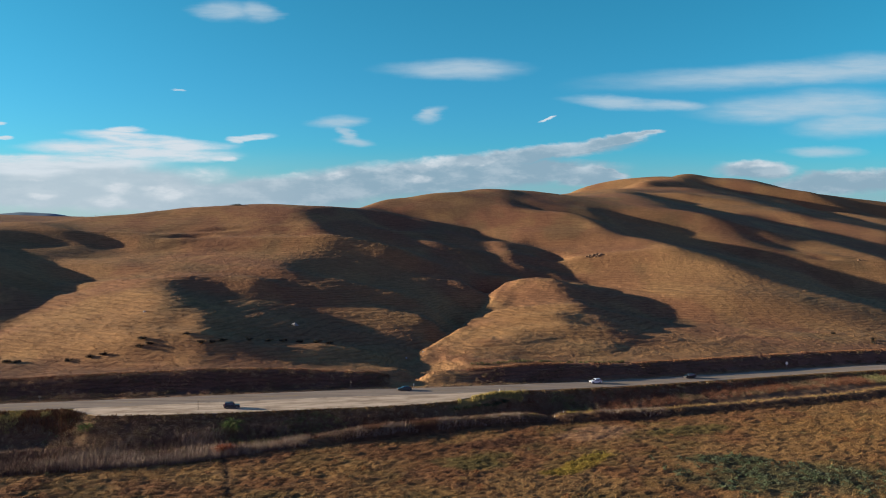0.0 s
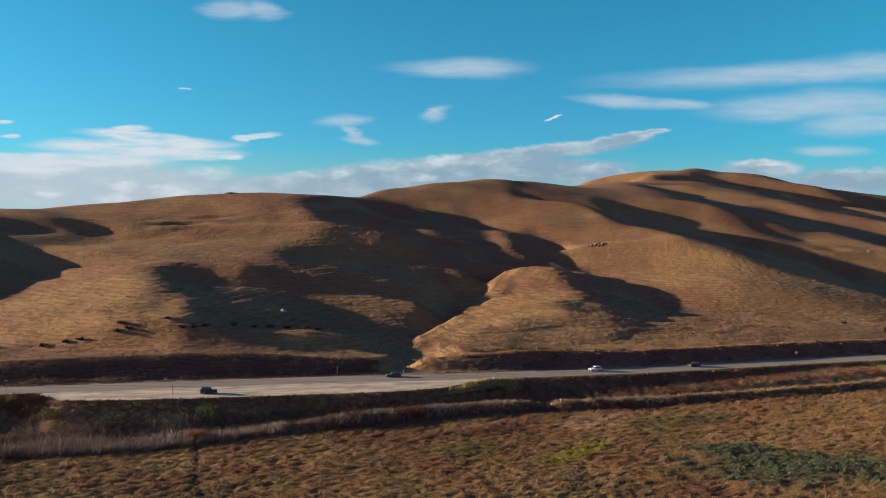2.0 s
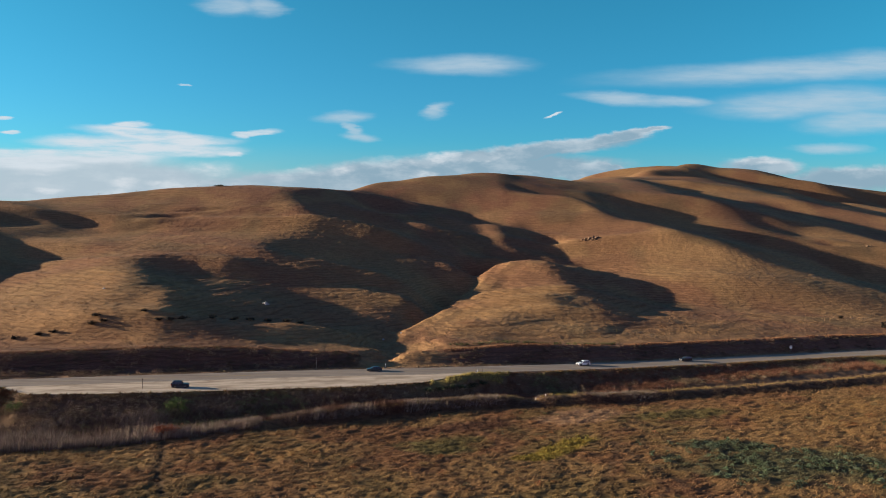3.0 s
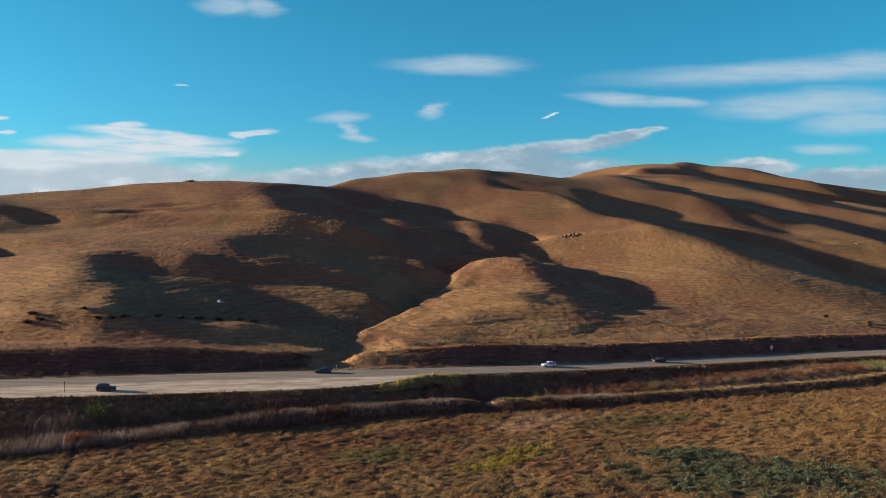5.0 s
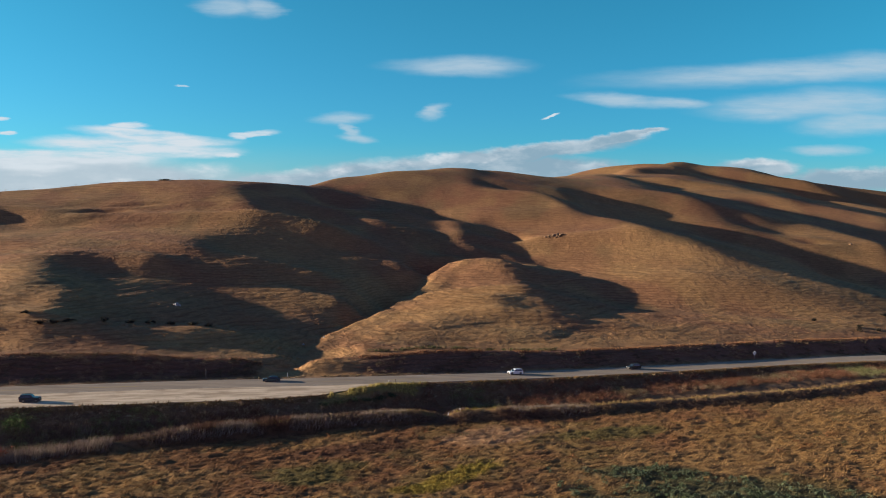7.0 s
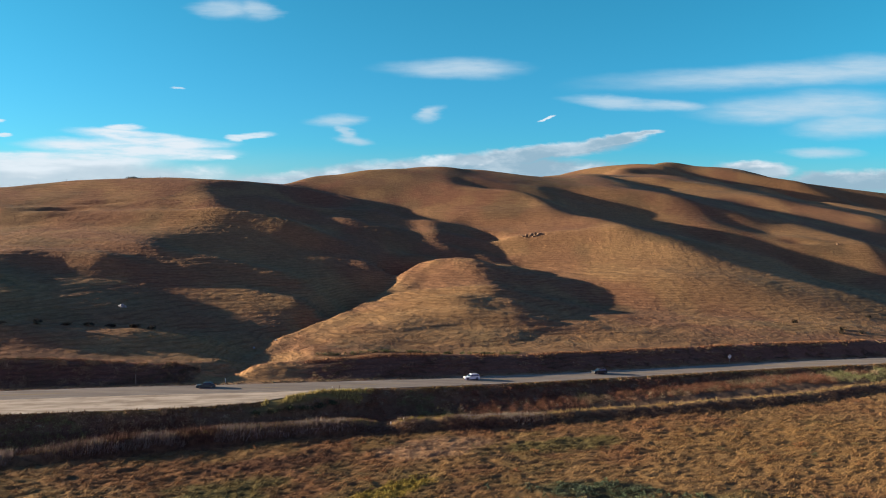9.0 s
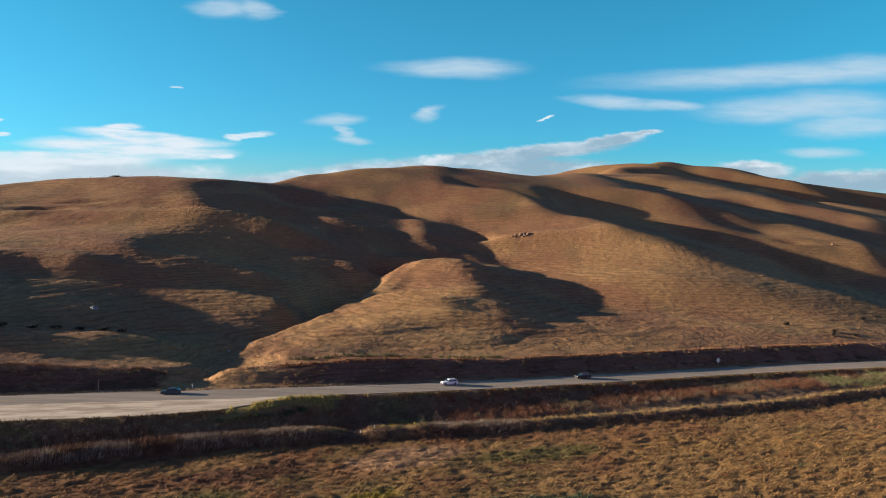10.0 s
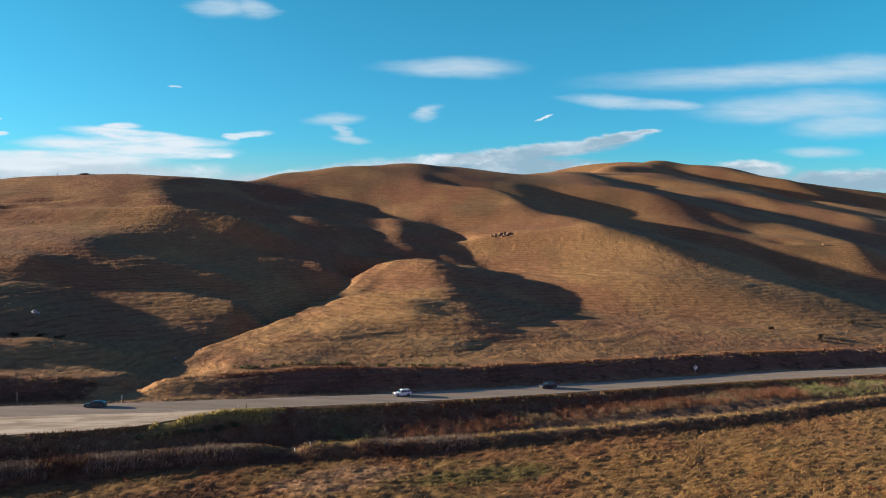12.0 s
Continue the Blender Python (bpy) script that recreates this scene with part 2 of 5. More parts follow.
HOLLOW_FORMS = [
    (30.3, 371.8, 9.2, 6.2, 23.2, -10.92), (0.3, 373.5, 9.7, 80.9, 1.3, -5.71), (-126.7, 374, 43, 18.1, 108.5, 7.47),
    (267.4, 374.8, 32.5, 26.4, 34.6, -2.30), (-12.5, 376.5, 10.2, 6.3, 162.9, 3.96), (139.5, 377.9, 20.6, 30.9, 152.6, 4.30),
    (68.5, 379.3, 45.8, 13.7, 174.5, -12.84), (38, 379.5, 6.3, 9.7, 84.7, 7.25), (-181.8, 380.3, 17.2, 8.6, 31.5, -5.78),
    (-33.4, 382.5, 22.2, 7.5, 174.7, 6.52), (-2.7, 383.3, 11.1, 21, 148.7, 5.11), (62, 383.4, 7.5, 12.4, 31.5, 7.05),
    (-175.3, 384.2, 7.5, 18.1, 67.9, -5.47), (-182.2, 384.3, 6.4, 16, 66.7, 6.08), (-73.6, 386.6, 6.4, 26.5, 90.3, 6.59),
    (16.9, 387.7, 8.3, 50.4, 45.7, 1.22),
]
FLANK_FORMS = [
    (62.2, 387.9, 7.3, 14.7, 97.3, -3.38), (72.5, 387.9, 32.7, 6.5, 4.1, -2.63), (-151.7, 388.5, 25.5, 6.5, 176.6, 3.28),
    (-132.3, 388.8, 7.1, 6.5, 8.4, 2.51), (-131.6, 388.9, 7.2, 6.5, 8, 5.92), (-131.8, 389, 7.8, 8, 167.6, -8.05),
    (-199.5, 389.1, 29.9, 6.5, 4.3, -1.71), (-134.1, 389.2, 32.2, 16.1, 177.3, -6.55), (-172.1, 389.7, 11.7, 6.5, 15.9, 3.97),
    (27.3, 390.5, 12.5, 6.5, 142.5, -5.23), (-149.4, 390.5, 24.2, 45.8, 23.7, -6.16), (-17.6, 391.5, 18.2, 8.6, 62.9, 4.11),
    (26, 391.6, 6.5, 30.9, 11.8, 7.72), (-62.9, 393.3, 10.3, 21.1, 102.8, -5.08), (-187, 397.2, 20.5, 42.6, 97.5, 8.46),
    (-119.8, 398.4, 16, 6.6, 23.7, 1.24),
]
SADDLE_FORMS = [
    (-60.3, 400.4, 7.6, 24.2, 87.9, 4.28), (-193.9, 401.3, 22.1, 14.4, 60.9, -4.64), (96.8, 403.3, 101.3, 25.7, 91.1, 2.88),
    (78, 404.3, 43.6, 6.7, 0.4, -7.30), (170.3, 405, 13.3, 21.8, 26.2, 2.38), (-56.8, 406.5, 42.3, 23.4, 52, -3.38),
    (104.5, 407.7, 35.2, 6.8, 175.4, 6.57), (235.1, 409.2, 22.2, 38.9, 76.9, -3.40), (-67, 409.8, 6.8, 21, 27.6, 1.43),
    (11.9, 410, 6.8, 12.5, 14.3, 4.49), (35.3, 410.7, 6.8, 13.7, 14.2, 5.30), (-2.1, 411.3, 7.5, 32.9, 68.1, 3.05),
    (55.8, 412.1, 16.8, 7.4, 72.3, 7.87), (33.5, 412.3, 6.9, 17.6, 175.9, 4.54), (68.6, 413.2, 6.9, 30.3, 11.8, 2.22),
    (45.1, 413.8, 62, 6.9, 91.8, 1.53),
]
SHOULDER_FORMS = [
    (32, 418.6, 12.6, 9.6, 40.1, -5.90), (58.5, 419.1, 21.8, 32, 114.4, -15.82), (11.5, 419.5, 7, 21.5, 177.9, -5.21),
    (60.1, 420, 7, 7, 177.7, -3.39), (60.1, 420, 7, 7, 0.2, -4.10), (58, 423.8, 7.1, 24.5, 167.8, -3.38),
    (103.9, 425.2, 48.9, 32.4, 106.7, 7.28), (107.4, 425.3, 9.1, 94.5, 30.2, -1.44), (101.2, 426.6, 14.1, 79.4, 173.2, -3.36),
    (-150.1, 428.2, 11.8, 28.9, 70.8, -3.27), (117, 428.4, 7.3, 11, 11.4, 7.30), (116.4, 428.8, 7.1, 8.6, 16.3, -7.45),
    (79.1, 432, 7.2, 7.6, 17.1, 2.04), (-20.8, 432.7, 11.8, 7.3, 15.6, 3.75), (-171.6, 435.7, 11.9, 30.2, 96.4, 7.11),
    (254.6, 436.7, 26.1, 34.5, 80.3, -7.26),
]
UPPER_FORMS = [
    (-235.8, 439.9, 29.2, 53.9, 136.2, -9.76), (225.9, 441, 15.2, 10.3, 102.6, -5.22), (-94.7, 444.4, 39.5, 28.2, 129.2, 6.48),
    (45.5, 446.8, 8.6, 27.9, 77.2, -6.61), (186.5, 449.7, 12.2, 29.8, 47.3, -2.88), (-63.1, 450.2, 12.2, 7.5, 14.3, 1.59),
    (73.7, 452.3, 35.5, 12, 40.9, 2.29), (81, 453.3, 8.8, 36.3, 169.4, -1.90), (-20.5, 456.5, 12.8, 62.9, 179.8, -5.39),
    (267.3, 465.2, 7.8, 13, 161, 3.23), (240.4, 466.2, 18.9, 8.9, 166.5, 2.94), (137.2, 466.6, 35.1, 20.3, 149.5, -5.74),
    (-17.1, 473.6, 11.7, 33.2, 25.2, 2.97), (13.1, 475.5, 9.6, 52.7, 95.6, 3.27), (32.2, 475.8, 37.9, 13.3, 173.6, -11.12),
    (185.6, 478, 10.8, 23.6, 57.8, -10.49),
]
BROW_FORMS = [
    (-26, 479.8, 14.4, 10.2, 174.9, 7.61), (187, 481.5, 8, 17.9, 58.3, 5.02), (258.4, 483, 12.9, 18.8, 5.6, 4.35),
    (-18.9, 486.5, 13.3, 22.2, 156.3, -4.58), (233.8, 486.5, 27.7, 8.1, 70.3, 1.37), (94.8, 487.9, 8.1, 37.6, 32.1, -1.67),
    (87.9, 488.5, 41.1, 11.3, 107.6, 3.06), (-21, 489.5, 12.3, 8.2, 174.1, -4.43), (-8.6, 490.9, 11.2, 45.2, 1.9, 2.64),
    (1.8, 491.6, 8.2, 28.7, 75.4, 3.01), (-20.1, 495.2, 15.8, 8.3, 3.4, 4.95), (139.2, 496.3, 15.6, 32.7, 119.2, -3.96),
    (-297.8, 496.5, 34.6, 58.5, 18.9, -10.20), (-37.8, 496.8, 8.8, 10.8, 10.4, -2.62), (-47.2, 503, 8.4, 40.8, 154.1, 1.88),
    (74.3, 505, 23.6, 9.2, 167.1, -6.90),
]
CREST_FORMS = [
    (61.5, 507.9, 14.7, 23.6, 30.6, 2.87), (216.1, 509.2, 15.5, 8.5, 141.8, 3.56), (37.4, 512.5, 13.9, 24.3, 94.5, 1.63),
    (204.9, 514, 26.6, 12.5, 140.6, -7.30), (122.1, 517.7, 9.2, 47.2, 78.7, -5.57), (100.1, 519.6, 9.4, 8.7, 32.4, 2.65),
    (194.7, 520.2, 49, 12.4, 179.3, 4.51), (-14.4, 521.4, 22.6, 14, 15.2, 8.35), (188.4, 521.5, 8.7, 21.3, 64.9, 4.56),
    (-80.7, 526.2, 30.1, 25, 128.9, -6.37), (323, 527.9, 46.6, 35.8, 135.2, -9.23), (47, 557.1, 28.1, 15.7, 39.2, 4.28),
    (201.1, 558.3, 18.7, 40, 30.3, -2.02), (54.8, 559.9, 11.8, 23.6, 63.3, -2.77), (29.4, 567.1, 33.9, 37.2, 29.5, 5.02),
]
RIDGE_FORMS = [
    (329.9, 579.5, 9.7, 20.1, 145.9, 2.33), (15.1, 589.6, 34.7, 24.6, 58.6, 5.33), (340, 609.2, 10.2, 15, 42, 2.22),
    (235.1, 620.7, 79.8, 34.8, 96.5, -9.26), (338.2, 622.6, 13.8, 13.7, 43.7, -1.57), (263.3, 627.1, 17.9, 53.5, 50.8, -5.21),
    (243.5, 636.7, 14.8, 17.1, 30.1, 5.01), (229.8, 642.8, 54.1, 10.7, 38.2, -0.83), (305.9, 645.5, 12.4, 61.4, 169.2, -1.10),
    (337.7, 647.6, 52.6, 10.8, 13.2, -2.92), (264.2, 652.9, 10.9, 47, 67.4, 3.95), (391.2, 656.5, 10.9, 12.3, 154.7, -1.04),
    (347.1, 659.2, 43.3, 11, 12, 5.02), (386.8, 671.9, 101.7, 13.8, 58.2, -1.01), (346.4, 673.1, 42.1, 12.4, 13.5, -5.23),
]
BEHIND_FORMS = [
    (327.2, 680.4, 48.9, 11.3, 12.6, 3.67), (410.8, 684.3, 38.2, 46.8, 1, 4.78), (168.5, 687.3, 14.9, 49.4, 2.4, -2.83),
    (231.9, 689.1, 11.5, 28.7, 68.5, 8.64), (163.7, 698.5, 62.6, 15.7, 82.6, 2.88), (467.1, 705.9, 156.9, 82.2, 54.5, -23.76),
    (180.1, 706, 13.2, 16.8, 84.7, 3.23), (218.4, 709.2, 27.8, 20.4, 155.3, -14.23), (248.5, 712.5, 27.6, 11.9, 158.7, 9.72),
    (216.4, 720.2, 20.7, 12, 160.1, 10.84), (259.3, 728, 19, 63.8, 0.8, -2.76), (16, 773.9, 57.5, 44.7, 99.2, -6.55),
    (-367.4, 789.6, 131.2, 212.1, 38.6, -31.59), (225.9, 836.4, 53.4, 76.6, 8.2, -5.52), (479.5, 849.9, 14, 63.9, 160.5, 1.65),
]
FAR_FORMS = [
    (323.7, 878.5, 66.5, 16.2, 45.3, -1.41), (445.2, 886.7, 14, 61.9, 4.2, -2.29), (381, 896.8, 14, 27.5, 79.9, -1.88),
    (462.7, 902.2, 226, 14.3, 164.5, -3.80), (248.8, 903.1, 195.1, 84.5, 64.6, 29.96), (256.2, 903.9, 43, 14, 6.9, -6.63),
    (229.3, 904.9, 14.6, 14, 51.4, 8.88), (452.2, 922.1, 14, 35.8, 56, 9.41), (215.5, 929, 19, 36.6, 25.5, -13.74),
    (378.3, 934.8, 14, 69.2, 69.8, -7.13), (178.1, 935.9, 14, 20, 138.7, -6.65), (448.2, 939.1, 14, 29.2, 67, -9.99),
    (437.8, 940.1, 101.2, 14, 160.1, -8.12), (390.4, 940.2, 14, 26.4, 62, 12.59), (239.7, 942.7, 14, 23.5, 86.6, -9.87),
]
OUTER_FORMS = [
    (515.4, 943.3, 14, 105.7, 71.1, -14.39), (422.2, 945.7, 43, 14, 164.6, -9.12), (417.2, 947.5, 14, 52.4, 72.3, -10.91),
    (295.2, 951, 14, 14, 125, 5.80), (472.3, 952, 17.8, 15, 16.6, 5.44), (334.1, 954.6, 25.8, 14, 137.4, 6.97),
    (446.4, 954.7, 14.9, 14, 170.4, 5.85), (286.3, 955.2, 14, 39.3, 71.5, 3.28), (425.6, 958.6, 22.4, 14, 162.9, 5.92),
    (422.3, 960.3, 14, 77.5, 68.9, 9.05), (205.4, 963.9, 47.5, 33.5, 132.4, 26.61), (539.2, 980.6, 33.1, 132.1, 106.3, 16.26),
    (400.8, 999, 76.2, 39.5, 151.3, 20.52), (395.2, 1027.5, 53.1, 35.9, 17.8, 11.43), (313.1, 1030, 22.1, 82.5, 146.6, 15.77),
]
FAR_EDGE_X = np.array([-400, -300, -200, -108, -83, -56, -25, 0, 25, 55, 85, 120, 160, 230, 320, 450], float)
FAR_EDGE_Y = np.array([125, 145, 167, 190, 196, 203, 212, 218, 225.5, 236, 248.5, 264, 277, 300, 332, 385], float)
FAR_EDGE_M = np.gradient(FAR_EDGE_Y, FAR_EDGE_X)
SCARS = [(-129, 391, 8, 2.6, 14, -3.4), (230, 471, 6, 2.2, -12, -2.2), (-116, 402, 9, 1.6, 12, -1.0), (168, 470, 5, 1.6, -15, -1.0)]  # small landslips
SPURS = [(0.5, 243, 5.0, 14, -9.5, 1.5), (17, 247, 15, 10, 0, 2.4), (23, 263, 15, 12, 0, 2.6), (9, 256.5, 14, 4.2, 0, 1.3), (0.5, 257, 3.5, 4, 0, 0.8), (-13.5, 247, 4.5, 5, 0, -2.4)]  # toe of the spur beside the gully
PLAN = 1.25  # metres in one unit of the plan below
GULLY = [(-11, 220), (-9.5, 232), (-8.5, 246), (-6.5, 262), (-1.5, 285), (12, 335), (20, 360), (24, 385), (22, 420), (22, 450), (15, 480), (8, 500)]
# brink of the knoll above the gully: x, y, height
BRINK = [(-6.9, 229, -1.9), (-6.6, 236, -1.2), (-6.1, 246, -0.3), (-5.4, 254, 0.4), (-4.4, 263, 1.3), (-0.9, 274, 2.3), (5.3, 288, 3.7), (12.4, 308, 5.5), (17.5, 326, 7.4), (23, 344, 10.6), (27, 355, 14.3), (31, 364, 17.2), (37.4, 366, 18.7),
         (44.6, 366, 19.3), (50.5, 363, 19.0), (54.5, 358, 18.4)]
MARSH = -6.0


def step(a, b, v):
    t = np.clip((v - a) / (b - a), 0, 1)
    return t * t * (3 - 2 * t)


def far_edge(x):
    """y of the road's far edge."""
    x = np.asarray(x, float)
    i = np.clip(np.searchsorted(FAR_EDGE_X, x) - 1, 0, len(FAR_EDGE_X) - 2)
    h = FAR_EDGE_X[i + 1] - FAR_EDGE_X[i]
    t = (x - FAR_EDGE_X[i]) / h
    v = (1 + 2 * t) * (1 - t) ** 2 * FAR_EDGE_Y[i] + t * (1 - t) ** 2 * h * FAR_EDGE_M[i] + t * t * (3 - 2 * t) * FAR_EDGE_Y[i + 1] + t * t * (t - 1) * h * FAR_EDGE_M[i + 1]
    lo, hi = FAR_EDGE_Y[0] + FAR_EDGE_M[0] * (x - FAR_EDGE_X[0]), FAR_EDGE_Y[-1] + FAR_EDGE_M[-1] * (x - FAR_EDGE_X[-1])
    return np.where(x < FAR_EDGE_X[0], lo, np.where(x > FAR_EDGE_X[-1], hi, v))


def road_z(x):
    return np.interp(x, [-300, -60, 10, 80, 120, 300], [0.5, -0.5, -1.5, -3.2, -4.2, -6])


def lattice(ix, iy, seed):
    h = (ix.astype(np.int64) * 374761393 + iy.astype(np.int64) * 668265263 + seed * 974711) & 0xFFFFFFFF
    h = ((h ^ (h >> 13)) * 1274126177) & 0xFFFFFFFF
    return ((h ^ (h >> 16)) & 0xFFFF) / 65535.0


def lumps(x, y, size, octaves=3, seed=0):
    """Smooth noise from 0 to 1 with features of that size in metres."""
    out, amp, total = 0.0, 1.0, 0.0
    for o in range(octaves):
        px, py = x / size + 13.7 * seed, y / size - 7.3 * seed
        ix, iy = np.floor(px), np.floor(py)
        fx, fy = px - ix, py - iy
        fx, fy = fx * fx * (3 - 2 * fx), fy * fy * (3 - 2 * fy)
        a, b = lattice(ix, iy, seed + o), lattice(ix + 1, iy, seed + o)
        c, d = lattice(ix, iy + 1, seed + o), lattice(ix + 1, iy + 1, seed + o)
        out = out + amp * ((a * (1 - fx) + b * fx) * (1 - fy) + (c * (1 - fx) + d * fx) * fy)
        total, amp, size = total + amp, amp * 0.5, size * 0.5
    return out / total


def gully_cut(x, y):
    best, along = np.full(np.shape(x), 1e9), np.zeros(np.shape(x))
    for i in range(len(GULLY) - 1):
        (ax, ay), (bx, by) = GULLY[i], GULLY[i + 1]
        vx, vy = bx - ax, by - ay
        t = np.clip(((x - ax) * vx + (y - ay) * vy) / (vx * vx + vy * vy), 0, 1)
        d = np.hypot(x - ax - t * vx, y - ay - t * vy)
        along = np.where(d < best, (i + t) / (len(GULLY) - 1), along)
        best = np.minimum(d, best)
    return -np.exp(-0.5 * (best / np.interp(along, [0, 0.2, 0.4], [3.2, 4.5, 7])) ** 2) * np.interp(along, [0, 0.09, 0.18, 0.27, 0.5, 0.75, 0.88, 1], [0.3, 2.2, 4, 6, 5, 3.8, 1.4, 0])


def brink(x, y, z):
    """Draws the ground up to the knoll's brink."""
    best, level, share = np.full(np.shape(x), 1e9), np.zeros(np.shape(x)), np.zeros(np.shape(x))
    for i in range(len(BRINK) - 1):
        (ax, ay, az), (bx, by, bz) = BRINK[i], BRINK[i + 1]
        vx, vy = bx - ax, by - ay
        t = np.clip(((x - ax) * vx + (y - ay) * vy) / (vx * vx + vy * vy), 0, 1)
        d = np.hypot(x - ax - t * vx, y - ay - t * vy)
        level = np.where(d < best, az + (bz - az) * t, level)
        share = np.where(d < best, (i + t) / (len(BRINK) - 1), share)
        best = np.minimum(d, best)
    hold = 0.9 * np.exp(-(best / np.interp(share, [0, 0.35, 0.75, 1], [3.2, 4.2, 5.0, 6.0])) ** 2) * step(0, 0.04, share) * step(1, 0.88, share)
    return z + hold * (level - z)


def hill_z(x, y):
    """Everything beyond the road's far edge."""
    d = y - far_edge(x)
    rise = 56 * (1 - np.cos(np.pi * np.clip(d / 340, 0, 1))) / 2
    bank = np.interp(x, [-200, -120, -95, -70, -45, -30, -22, -17, -12, -7, -3, 6, 20, 60, 130, 200], [2.2, 2.7, 3.6, 4.7, 4.0, 2.8, 2.6, 1.6, 0.2, 0.3, 1.3, 1.8, 2.2, 2.6, 3, 3])
    upslope = step(14, 70, d)
    bank = bank * (1 - upslope) + (2.75 - 1.1 * np.exp(-((x + 8) / 26) ** 2)) * upslope
    foot, top = np.interp(x, [-60, -25, 10], [5.5, 4, 2.5]), np.interp(x, [-60, -25, 10, 30], [12.5, 10, 9, 8.5])
    z = road_z(x) * np.exp(-np.clip(d, 0, None) / 120) + rise + bank * step(foot, top, d) + gully_cut(x, y)
    forms = 0.0
    for cx, cy, sx, sy, turn, high in FOOT_FORMS + TOE_FORMS + APRON_FORMS + LOWER_FORMS + BOWL_FORMS + KNOLL_FORMS + MIDDLE_FORMS + HOLLOW_FORMS + FLANK_FORMS + SADDLE_FORMS + SHOULDER_FORMS + UPPER_FORMS + BROW_FORMS + CREST_FORMS + RIDGE_FORMS + BEHIND_FORMS + FAR_FORMS + OUTER_FORMS + SCARS:
        c, s = math.cos(radians(turn)), math.sin(radians(turn))
        dx, dy = x - cx, y - cy
        forms = forms + high * np.exp(-0.5 * (((c * dx + s * dy) / sx) ** 2 + ((c * dy - s * dx) / sy) ** 2))
    z = z + step(9, 34, d) * forms
    for cx, cy, sx, sy, turn, high in SPURS:
        c, s = math.cos(radians(turn)), math.sin(radians(turn))
        dx, dy = x - cx, y - cy
        z = z + step(2, 9, d) * high * np.exp(-0.5 * (((c * dx + s * dy) / sx) ** 2 + ((c * dy - s * dx) / sy) ** 2))
    z = brink(x, y, z)
    back = step(1000, 1700, y)
    return z * (1 - back) + 5 * back


def near_edge(x):
    """Distance of the paved or gravelled edge on the marsh side from the road's far edge."""
    return np.interp(x, [-400, -90, -80, -68, -51, -28, -16, -10, -4, 2.5, 5.5, 9.5, 14, 20, 400],
                     [8.6, 8.8, 16.7, 18.8, 20, 20.6, 20.4, 20, 18.9, 17.5, 15.2, 12.5, 9.7, 8.6, 8.6])


def berm_line(x):
    return np.interp(x, [-300, -60, -25, -8, 6, 22, 36, 50, 66, 82, 95, 112, 130, 143, 300],
                     [100, 162, 178.5, 187.5, 192.8, 197.8, 200.8, 204, 209.3, 214.8, 219, 225.3, 233.8, 240.3, 310])


def ground_z(x, y):
    x, y = np.asarray(x, float), np.asarray(y, float)
    d = far_edge(x) - y
    out = d - near_edge(x) - 0.6
    marsh = MARSH + 0.5 * (lumps(x, y, 14, 2, 3) - 0.5)
    berm = np.interp(x, [25, 60], [1.9, 1.3]) * np.exp(-np.abs((y - berm_line(x) - 0.4) / 2.7) ** 3) * step(-45, -15, x) * (1 - 0.7 * np.exp(-((x - 27.5) / 3.0) ** 2))
    ditch = -0.5 * np.exp(-((y - berm_line(x) - 9) / 3.0) ** 2)
    low = marsh + berm + ditch
    shelf = np.exp(-((x - 12) / 9.5) ** 4) + step(-82, -90, x)
    drop = shelf * (np.clip(out, 0, 4.5) * 0.16 + np.clip(out - 4.5, 0, None) / 1.1) + (1 - shelf) * np.clip(out, 0, None) / 1.55
    bank = road_z(x) - 0.1 - drop
    near = np.maximum(bank, low) + 0.25 * np.exp(-np.abs(bank - low))
    mound = 0.8 * np.exp(-((x - 14) / 7.5) ** 2) * step(0.2, 1.8, out) * step(7.0, 3, out) + 0.4 * step(-81, -90, x) * step(0.2, 1.8, out) * step(9, 4, out)
    near = np.where(out < 0, road_z(x) - 0.10, np.minimum(near, road_z(x) - 0.1) + mound)
    z = np.where(d > 0, near, hill_z(x, y) - 0.1)
    return z


def ground_relief(x, y):
    """Tussocks and small unevenness."""
    d = far_edge(x) - y
    off = np.maximum(step(0.3, 3, d - near_edge(x)), step(1.0, 4, -d))
    wet = step(0, 12, d - near_edge(x) - 4)
    tuss = 0.26 * clump(x, y) * (0.35 + 0.65 * step(118, 132, y)) + (lumps(x, y, 3.5, 2, 12) - 0.5) * 0.15 + (lumps(x, y, 7, 2, 5) - 0.5) * 0.3
    tuss = tuss - 0.2 * np.exp(-(near_line(x, y, TRAILS[0]) / 0.4) ** 2)
    z = hill_z(x, y)
    near = step(540, 340, y)
    shelf = lumps(x * 0.55 + 3 * lumps(x, y, 30, 1, 28), z * 9, 5, 2, 27) - 0.5
    steps = shelf * step(520, 380, y) * (0.5 + 0.75 * step(0.38, 0.60, lumps(x, y, 55, 2, 29)))
    dry = near * ((lumps(x, y * 1.3, 1.7, 2, 21) - 0.5) * 0.20 + 0.40 * steps) + (lumps(x, y, 11, 2, 25) - 0.5) * 0.2 * step(950, 560, y)
    top = np.interp(x, [-60, -25, 10, 30], [13, 10.5, 9.3, 8.8])
    dry = dry + 0.35 * np.exp(-((-d - top - 0.6) / 0.9) ** 2)
    return off * (wet * tuss + (1 - wet) * dry)


def clump(x, y):
    """Flat-topped mats of marsh grass, from 0 in the gaps to 1 on top."""
    return step(0.34, 0.62, lumps(x * 0.68, y * 1.4, 0.85, 2, 11))


